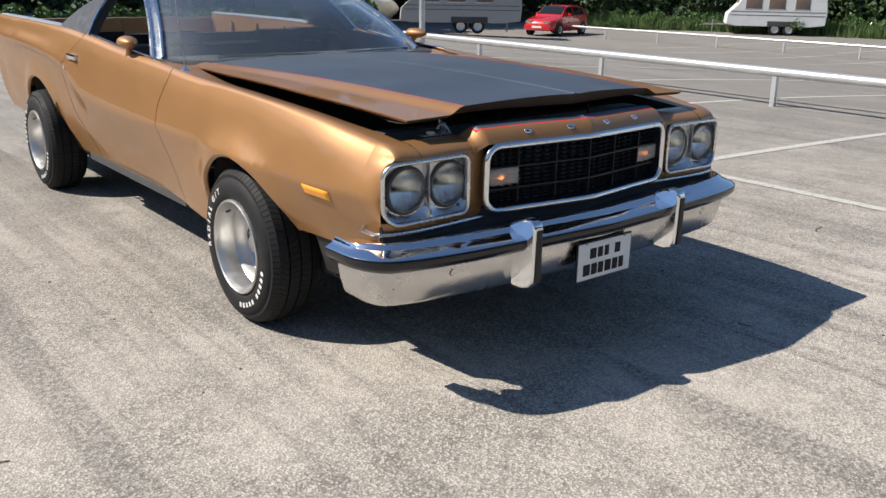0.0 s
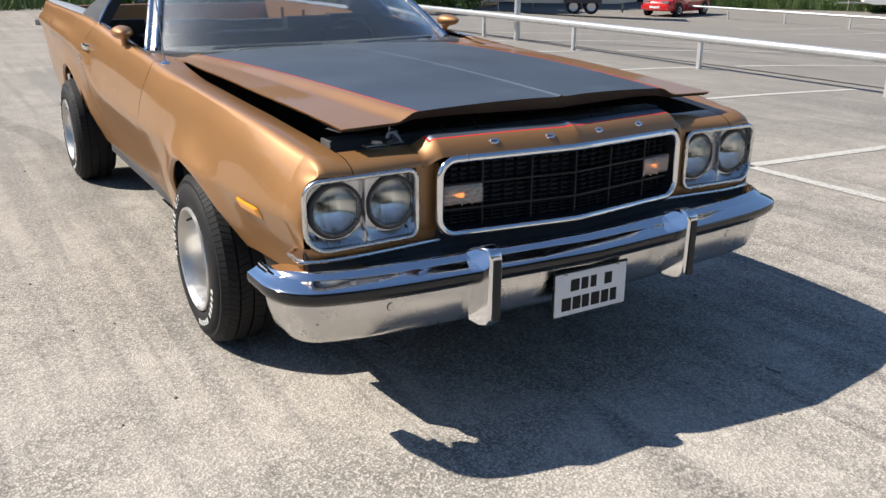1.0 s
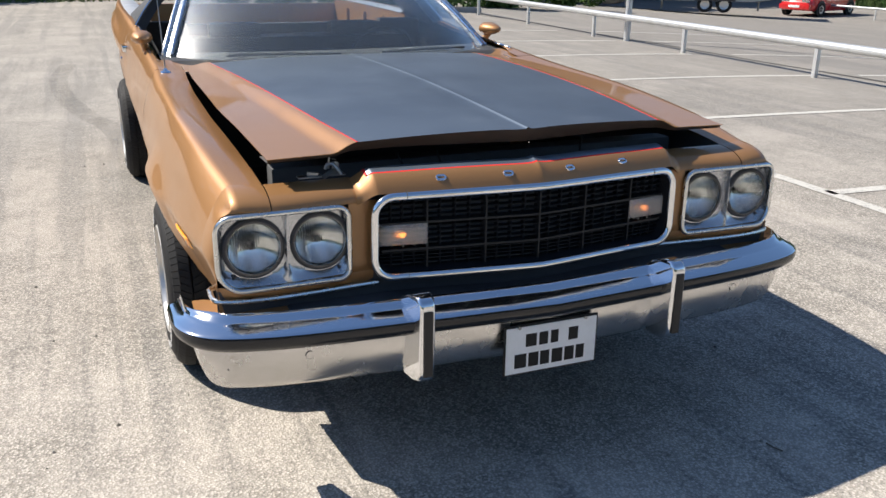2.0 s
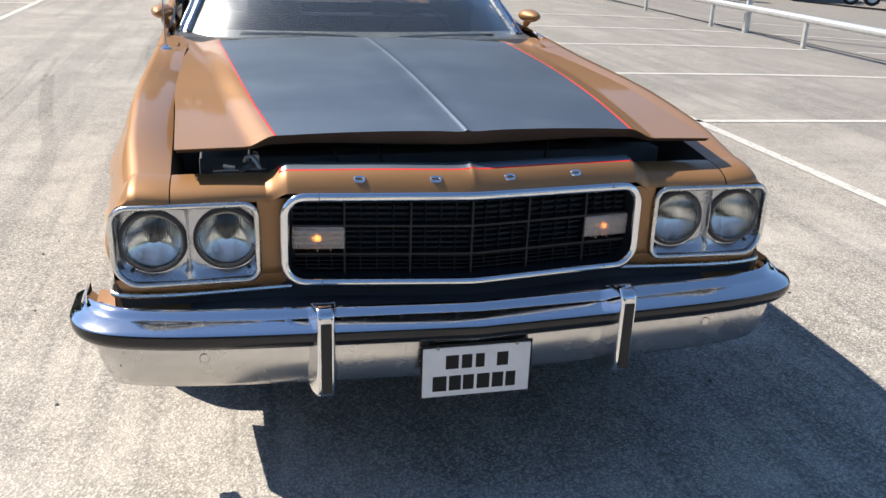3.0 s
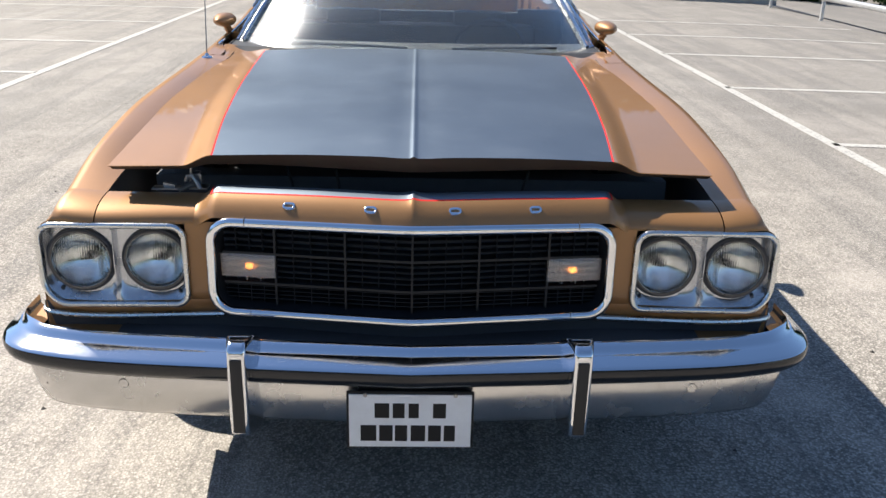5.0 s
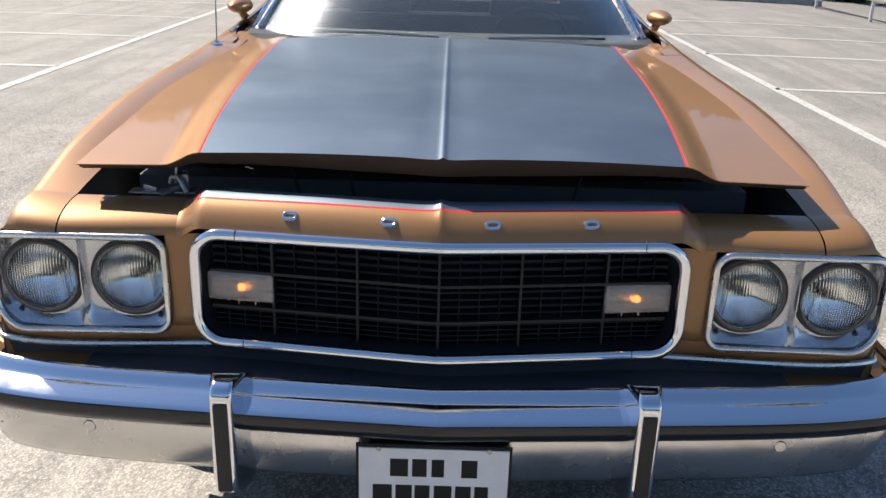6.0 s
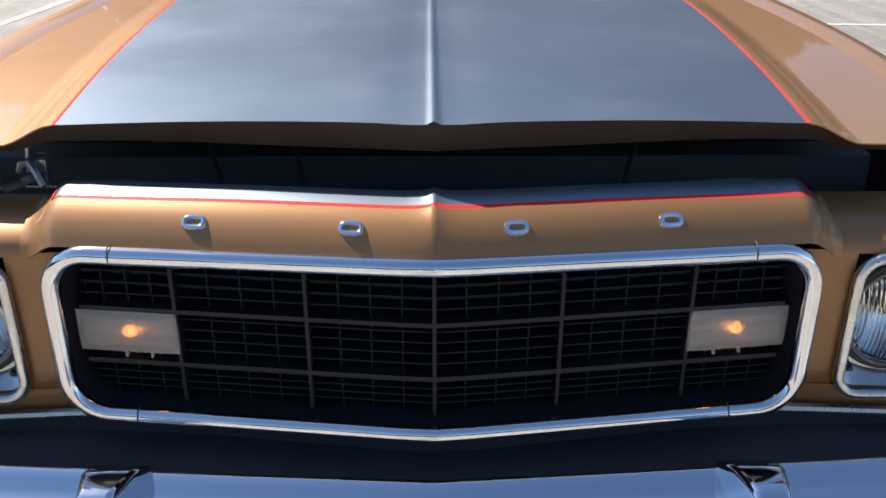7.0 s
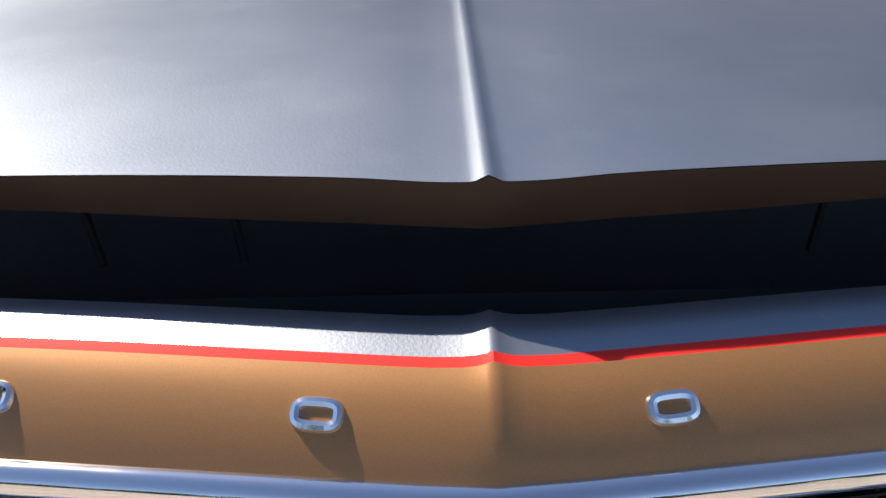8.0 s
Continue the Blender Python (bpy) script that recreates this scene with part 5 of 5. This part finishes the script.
LEAF = leaf_material("tree_leaves", (0.014, 0.034, 0.008), (0.055, 0.10, 0.022))
SHRUB = leaf_material("shrub_leaves", (0.03, 0.075, 0.014), (0.10, 0.19, 0.035))
GRASS = leaf_material("verge_grass", (0.035, 0.075, 0.014), (0.13, 0.19, 0.045))
BARK = dusty(material("bark", (0.08, 0.06, 0.045), 0.9), (0.07, 0.055, 0.042), (0.16, 0.14, 0.12), 5, 0.5, (0.85, 0.95))


def leaf_cloud(rng, centres, count, size):
    verts, faces = [], []
    for _ in range(count):
        c, r = centres[rng.integers(len(centres))]
        d = rng.normal(size=3)
        d /= np.linalg.norm(d)
        p = np.array(c) + d * r * (0.55 + 0.5 * rng.random() ** 0.5) * np.array((1, 1, 0.8))
        a, b = rng.normal(size=3), rng.normal(size=3)
        a /= np.linalg.norm(a)
        b -= a * (a @ b)
        b /= np.linalg.norm(b)
        w = size * (0.6 + 0.8 * rng.random())
        i = len(verts)
        verts += [p - a * w, p + b * w * 0.55, p + a * w, p - b * w * 0.55]
        faces.append((i, i + 1, i + 2, i + 3))
    return verts, faces


def tree(rng, h, spread, count=5200):
    th = empty("tree", "tall leafy deciduous tree at the edge of the car park", "tree")
    lean = rng.normal(size=2) * 0.3
    trunk = [(0, 0, -0.2), (lean[0] * 0.3, lean[1] * 0.3, h * 0.3), (lean[0], lean[1], h * 0.62), (lean[0] * 1.3, lean[1] * 1.3, h * 0.9)]
    tr = tube("trunk", trunk, [0.26, 0.2, 0.12, 0.04], BARK, th, "", 10)
    centres = []
    for k in range(13):
        a, z = rng.random() * 6.28, h * (0.18 + 0.74 * rng.random())
        q = spread * (0.35 + 0.65 * rng.random()) * (1.05 - 0.5 * abs(z / h - 0.45))
        c = (lean[0] + q * math.cos(a), lean[1] + q * math.sin(a), z)
        centres.append((c, spread * (0.34 + 0.22 * rng.random())))
        if k < 7:
            tube("limb", [(lean[0] * 0.6, lean[1] * 0.6, z * 0.75), tuple((np.array(c) + np.array((lean[0], lean[1], z * 0.8))) / 2), c], [0.09, 0.06, 0.02], BARK, tr, "", 6)
    v, f = leaf_cloud(rng, centres, count, 0.25)
    core = [(c, r * 0.62) for c, r in centres] + [((lean[0], lean[1], h * q), spread * 0.5) for q in (0.2, 0.35, 0.5, 0.65, 0.8)]
    v2, f2 = leaf_cloud(rng, core, 1500, 0.6)
    f += [tuple(i + len(v) for i in q) for q in f2]
    v += v2
    bake("crown", v, f, LEAF, th, "dense green crown", 0)
    return th


rng = np.random.default_rng(4)
kinds = [tree(rng, 10.4, 3.4), tree(rng, 12.0, 3.9), tree(rng, 9.2, 3.6)]
spots = []
for k in range(15):  # behind the far verge
    spots.append((54 + 4 * rng.random() - 0.2 * k, 1 + 4.0 * k + rng.random() * 1.5))
for k in range(12):  # a second row behind
    spots.append((60 + 4 * rng.random(), 2 + 5.0 * k + rng.random() * 1.5))
for k in range(9):
    spots.append((50 - 6.5 * k + rng.random(), 56 - 1.7 * k + 3 * rng.random()))
for k in range(12):  # along the back of the park
    spots.append((48 - 5.2 * k + rng.random() * 1.5, 50 - 1.7 * k + 3 * rng.random()))
for k in range(9):
    spots.append((-14 - 5 * k + rng.random(), 31 - 2.2 * k + 3 * rng.random()))
for k in range(16):  # unseen, far behind the camera, added to be reflected in the car
    spots.append((-46 + 6.3 * k + 2 * rng.random(), -42 - 5 * rng.random()))
# An unseen row on the left, added for the reflections too.
for k in range(9):
    spots.append((-50 - 3 * rng.random(), -36 + 6 * k))
for i, (x, y) in enumerate(spots):
    m = pose(x, y, ground_z(x), 0, 0, rng.random() * 360)
    if i >= 3 and x > 17 and y > 28:  # the stand behind the caravans, made taller to darken reflections
        m = m @ Matrix.Scale(1.2, 4)
    if i < 3:
        kinds[i].matrix_basis = m
        tagged(kinds[i], group="woods round the car park")
    else:
        copy_thing(kinds[i % 3], m)


def hedge(name, pts, h, depth, count, mat, label, size=0.07):
    rg = np.random.default_rng(len(pts) + count)
    centres = []
    for i in range(len(pts) - 1):
        a, b = np.array(pts[i]), np.array(pts[i + 1])
        n = max(2, int(np.linalg.norm(b - a) / (h * 0.5)))
        for k in range(n):
            p = a + (b - a) * (k + rg.random() * 0.6) / n
            for zz in (0.3, 0.62):
                centres.append(((p[0] + rg.normal() * depth * 0.3, p[1] + rg.normal() * depth * 0.3, ground_z(p[0]) + h * zz * (0.8 + 0.4 * rg.random())), h * 0.36))
    v, f = leaf_cloud(rg, centres, count, size)
    return tagged(bake(name, v, f, mat, None, label, 0), category="hedge", kind="stuff")


def grass(name, pts, width, h, count, label):
    rg = np.random.default_rng(count)
    verts, faces = [], []
    for _ in range(count):
        i = rg.integers(len(pts) - 1)
        p = np.array(pts[i]) + (np.array(pts[i + 1]) - np.array(pts[i])) * rg.random()
        d = (np.array(pts[i + 1]) - np.array(pts[i])) * 1.0
        d /= np.linalg.norm(d)
        q = p + np.array((-d[1], d[0])) * (rg.random() - 0.5) * width
        a = rg.random() * 6.28
        hh = h * (0.4 + 0.8 * rg.random())
        dx, dy = 0.018 * math.cos(a), 0.018 * math.sin(a)
        z = ground_z(q[0])
        tip = rg.normal(size=2) * 0.3 * hh
        b = len(verts)
        verts += [(q[0] - dx, q[1] - dy, z), (q[0] + dx, q[1] + dy, z), (q[0] + tip[0], q[1] + tip[1], z + hh)]
        faces.append((b, b + 1, b + 2))
    return tagged(bake(name, verts, faces, GRASS, None, label, 0), category="grass", kind="stuff")


hedge("hedge", [(9.5, 21.5), (12.5, 23.5), (15.5, 25.5)], 1.25, 1.6, 9000, SHRUB, "low rounded green hedge at the end of the bays")
hedge("hedge", [(2.5, 20.6), (5, 20.2), (8.2, 20.0)], 0.7, 0.8, 6000, SHRUB, "low dark green ground cover behind the kerb")
hedge("undergrowth", [(50, 2), (49, 18), (46, 30), (40, 40), (30, 46)], 3.4, 2.5, 24000, LEAF, "dark bushes under the far trees", 0.16)
hedge("undergrowth", [(-30, 27), (-12, 30), (4, 33), (16, 38), (30, 46)], 2.4, 2.5, 14000, LEAF, "dark bushes under the trees", 0.16)
hedge("hedge", [(46.2, 5), (45.2, 17), (42, 27), (37, 35.5)], 1.1, 2.4, 20000, SHRUB, "sunlit green bushes on the far verge", 0.06)
grass("tall_grass", [(46.5, 4), (45.5, 18), (42, 29), (36, 37)], 5.0, 0.7, 26000, "tall uncut grass on the verge")
grass("tall_grass", [(-30, 24.5), (-12, 25.5), (3, 27)], 3.0, 0.45, 9000, "short rough grass along the verge")
hedge("undergrowth", [(-46, 30), (-30, 33), (-12, 36), (4, 40), (18, 46), (34, 54)], 6.5, 2.5, 22000, LEAF, "dense dark growth under the trees", 0.34)
hedge("undergrowth", [(57, -4), (56, 18), (53, 34), (46, 45), (33, 52)], 4.6, 2.5, 16000, LEAF, "dark bushes deep under the trees", 0.24)
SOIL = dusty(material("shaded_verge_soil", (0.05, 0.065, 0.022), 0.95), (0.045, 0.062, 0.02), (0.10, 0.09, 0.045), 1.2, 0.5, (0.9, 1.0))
_line = [(49.5, -90), (49.5, 2), (48, 20), (43, 35), (32, 44), (14, 36), (-10, 29), (-34, 25), (-90, 18)]
_edge = []
for (ax, ay), (bx_, by_) in zip(_line, _line[1:]):
    n = max(2, int(max(abs(bx_ - ax), 1) / 0.8))
    _edge += [(ax + (bx_ - ax) * k / n, ay + (by_ - ay) * k / n) for k in range(n)]
_edge.append(_line[-1])


def verge(i, u):
    x, y = _edge[i]
    d = Vector((x - 8, y - 2, 0)).normalized() * 60 * u
    return (x + d.x, y + d.y, ground_z(x + d.x) + 0.02)


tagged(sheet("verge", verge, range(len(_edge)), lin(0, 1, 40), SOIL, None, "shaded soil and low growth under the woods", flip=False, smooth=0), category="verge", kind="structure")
kerb = sweep("kerb", [(-0.08, -0.05), (-0.08, 0.11), (-0.06, 0.13), (0.06, 0.13), (0.08, 0.11), (0.08, -0.05)], [((x, 19.3 + 0.02 * x, ground_z(x)), (0, 1, 0)) for x in lin(0.5, 8.6, 12)], GALV, None, "pale concrete kerb at the end of the bays")
tagged(kerb, category="kerb", kind="structure")
CONCRETE = dusty(material("kerb_concrete", (0.42, 0.40, 0.37), 0.85), (0.42, 0.40, 0.37), (0.24, 0.22, 0.19), 4, 0.6, (0.8, 0.92))
kerb.data.materials[0] = CONCRETE

# ---- parked vehicles in the distance ----
RED_PAINT = dusty(material("red_car_paint", (0.55, 0.02, 0.022), 0.3, 0.0, Coat_Weight=0.8), (0.58, 0.02, 0.024), (0.35, 0.05, 0.04), 3, 0.2, (0.25, 0.35))
CAR_GLASS = material("dark_car_glass", (0.015, 0.018, 0.02), 0.06)
WHITE_GRP = dusty(material("white_caravan_skin", (0.74, 0.74, 0.72), 0.4), (0.76, 0.76, 0.74), (0.5, 0.49, 0.45), 2, 0.35, (0.35, 0.5))
GREY_GRP = dusty(material("grey_caravan_skin", (0.36, 0.36, 0.35), 0.45), (0.37, 0.37, 0.36), (0.32, 0.31, 0.29), 2, 0.35, (0.35, 0.5))
BROWN_CLOTH = dusty(material("brown_curtain", (0.17, 0.12, 0.09), 0.8), (0.18, 0.125, 0.095), (0.10, 0.08, 0.06), 5, 0.4, (0.7, 0.85))
TARP = dusty(material("cream_cover", (0.72, 0.67, 0.55), 0.7), (0.74, 0.69, 0.57), (0.45, 0.40, 0.32), 2, 0.45, (0.6, 0.8))


def loft(name, rows, mat, parent, label="", smooth=40):
    """Closed skin through rings of equal length, capped at both ends."""
    n = len(rows[0])
    verts = [p for r in rows for p in r]
    faces = [(i * n + k, i * n + (k + 1) % n, (i + 1) * n + (k + 1) % n, (i + 1) * n + k) for i in range(len(rows) - 1) for k in range(n)]
    faces += [tuple(range(n))[::-1], tuple((len(rows) - 1) * n + k for k in range(n))]
    ob = bake(name, verts, faces, mat, parent, label, smooth)
    bm = bmesh.new()
    bm.from_mesh(ob.data)
    bmesh.ops.recalc_face_normals(bm, faces=bm.faces)
    bm.to_mesh(ob.data)
    bm.free()
    return ob


def road_wheel(x, y, r, w, parent):
    m = pose(x, y, r, 0, 0, 0 if x > 0 else 180)
    t = lathe("tyre", [(r * 0.6, 0), (r * 0.75, 0.012), (r * 0.93, 0.0), (r, -0.03), (r, -w + 0.03), (r * 0.93, -w), (r * 0.6, -w)], RUBBER, parent, "", 28, m)
    lathe("rim", [(r * 0.62, 0.0), (r * 0.56, -0.012), (r * 0.2, -0.02), (0, -0.01)], ALLOY, parent, "silver wheel rim", 24, m)
    return t


def hatchback(m):
    th = empty("hatchback_car", "red five-door hatchback parked by the far verge", "car", m)
    # y from the nose at 0 to the tail at 3.95
    ys = (0.0, 0.08, 0.35, 1.0, 1.35, 2.0, 2.8, 3.5, 3.85, 3.95)
    low = spline(ys, (0.42, 0.28, 0.24, 0.22, 0.22, 0.22, 0.22, 0.26, 0.34, 0.45))
    top = spline(ys, (0.60, 0.72, 0.80, 0.92, 0.96, 0.97, 0.98, 1.0, 0.98, 0.85))
    wid = spline(ys, (0.60, 0.72, 0.80, 0.83, 0.84, 0.84, 0.84, 0.82, 0.76, 0.68))
    rows = []
    for y in lin(0, 3.95, 30):
        w, a, b = wid(y), low(y), top(y)
        rows.append([(w * 0.82, y, b), (w * 0.95, y, b - 0.06), (w, y, (a + b) / 2), (w * 0.97, y, a + 0.06), (w * 0.9, y, a), (-w * 0.9, y, a), (-w * 0.97, y, a + 0.06), (-w, y, (a + b) / 2), (-w * 0.95, y, b - 0.06), (-w * 0.82, y, b)])
    loft("body", rows, RED_PAINT, th, "red painted body")
    crown = spline((1.05, 1.85, 2.4, 3.1, 3.55, 3.85), (0.93, 1.38, 1.43, 1.40, 1.30, 0.98))
    rows = []
    for y in lin(1.05, 3.85, 20):
        h = crown(y)
        w = 0.74 - 0.16 * smooth01((h - 0.93) / 0.5)
        rows.append([(w, y, h - 0.02), (w * 0.8, y, h), (-w * 0.8, y, h), (-w, y, h - 0.02), (-0.76, y, 0.9), (0.76, y, 0.9)])
    loft("roof", rows, RED_PAINT, th, "red roof")
    for s in (-1, 1):
        for a, b in ((1.62, 2.25), (2.33, 2.95), (3.02, 3.4)):
            def pane(u, v, a=a, b=b):
                y = a + (b - a) * u
                h = crown(y) - 0.09
                z = 0.985 + (max(h, 1.0) - 0.985) * v
                return (s * (0.765 - 0.19 * (z - 0.93) / 0.5 + 0.006), y, z)
            sheet("window", pane, lin(0, 1, 6), lin(0, 1, 4), CAR_GLASS, th, "dark side window", flip=s < 0)
        box("headlamp", (s * 0.48 - 0.17, 0.005, 0.60), (s * 0.48 + 0.17, 0.12, 0.72), SILVER, th, "clear headlamp", 0.03)
        box("tail_lamp", (s * 0.62 - 0.09, 3.84, 0.75), (s * 0.62 + 0.09, 3.93, 1.0), RED, th, "red tail lamp", 0.02)
        for y in (0.75, 3.2):
            road_wheel(s * 0.86, y, 0.30, 0.2, th)
            lathe("wheel_arch", [(0.35, 0.0), (0.35, 0.012), (0.0, 0.012)], UNDER, th, "", 24, pose(s * 0.832, y, 0.32, 0, 0, 0 if s > 0 else 180))
        box("door_mirror", (s * 0.9 - 0.08, 1.55, 0.95), (s * 0.9 + 0.08, 1.65, 1.06), RED_PAINT, th, "red door mirror", 0.025)
    sheet("windscreen", lambda u, v: (0.66 * u * (1 - 0.2 * v), 1.16 + 0.66 * v, crown(1.16 + 0.66 * v) + 0.008), lin(-1, 1, 6), lin(0, 1, 6), CAR_GLASS, th, "dark windscreen")
    box("front_bumper", (-0.72, -0.05, 0.30), (0.72, 0.15, 0.52), RED_PAINT, th, "red front bumper", 0.05)
    box("number_plate", (-0.26, -0.062, 0.38), (0.26, -0.05, 0.48), PLATE_WHITE, th, "pale number plate", 0.004)
    return th


def caravan(m, skin, label, length=4.6, high=2.45):
    th = empty("caravan", label, "caravan", m)
    # y along, nose at 0; a wedge-fronted box body on one axle
    prof = [(0.0, 0.55), (0.05, 1.05), (0.55, 1.55), (0.95, high - 0.12), (1.3, high), (length - 0.5, high), (length - 0.12, high - 0.25), (length, 1.2), (length - 0.05, 0.55), (length - 0.8, 0.45), (0.5, 0.45)]
    rows = []
    for x, k in ((-1.05, 0.985), (-1.0, 1.0), (1.0, 1.0), (1.05, 0.985)):
        rows.append([(x, length / 2 + (y - length / 2) * k, 1.3 + (z - 1.3) * k) for y, z in prof])
    loft("body", rows, skin, th, "panelled caravan body")
    for s in (-1, 1):
        for a, b in ((0.95, 1.75), (2.1, 2.9), (3.4, 4.1)):
            w = box("window", (s * 1.052 - 0.012, a, 1.35), (s * 1.052 + 0.012, b, 1.95), BROWN_CLOTH, th, "caravan window with brown curtains", 0.01)
            box("window_frame", (s * 1.056 - 0.010, a - 0.04, 1.31), (s * 1.056 + 0.006, b + 0.04, 1.35), SILVER, w, "", 0.003)
        for z in (1.0, 1.18):
            box("trim_strip", (s * 1.052 - 0.006, 0.2, z), (s * 1.052 + 0.008, length - 0.1, z + 0.025), UNDER, th, "dark trim strip", 0.002)
        for y in (length * 0.50, length * 0.64):
            road_wheel(s * 1.03, y, 0.31, 0.2, th)
        box("wheel_arch", (s * 1.05 - 0.01, length * 0.42, 0.46), (s * 1.05 + 0.014, length * 0.72, 0.72), UNDER, th, "dark wheel arch", 0.005)
    sheet("front_window", lambda u, v: (0.85 * u, 0.585 + 0.36 * v - 0.012, 1.6 + 0.68 * v), lin(-1, 1, 3), lin(0, 1, 3), BROWN_CLOTH, th, "front window with pale blind", flip=False)
    tube("drawbar", [(0, 0.6, 0.48), (0, -0.4, 0.48), (0, -1.1, 0.46)], 0.05, GREY_METAL, th, "grey drawbar", 10)
    tube("jockey_wheel", [(0.1, -0.6, 0.0), (0.1, -0.6, 0.7)], 0.03, GREY_METAL, th, "", 8)
    for y in (0.9, length - 0.5):
        box("corner_steady", (-0.8, y - 0.04, 0.0), (-0.74, y + 0.04, 0.46), GREY_METAL, th)
    return th


def place(x, y, turn):
    return pose(x, y, ground_z(x), 0, 0, turn)


hatchback(place(27.85, 28.55, -74))
caravan(place(21.2, 30.6, -128), GREY_GRP, "grey and white touring caravan with brown curtains", 5.4)
caravan(place(39.6, 26.1, -143), WHITE_GRP, "white touring caravan parked at the verge", 5.0)
bm = bmesh.new()
bmesh.ops.create_icosphere(bm, subdivisions=4, radius=1)
for v in bm.verts:
    q = noise.noise(v.co * 1.7) * 0.22 + noise.noise(v.co * 5) * 0.06
    v.co = Vector((v.co.x * 1.1, v.co.y * 2.0, max(-0.75, v.co.z * 0.95))) * (1 + q)
cover = part("covered_boat", bm, TARP, None, "lumpy cream cover tied over something beside the caravan")
tagged(cover, category="covered load")
cover.matrix_basis = pose(19.9, 32.6, ground_z(19.9) + 0.9, 0, 0, 55)
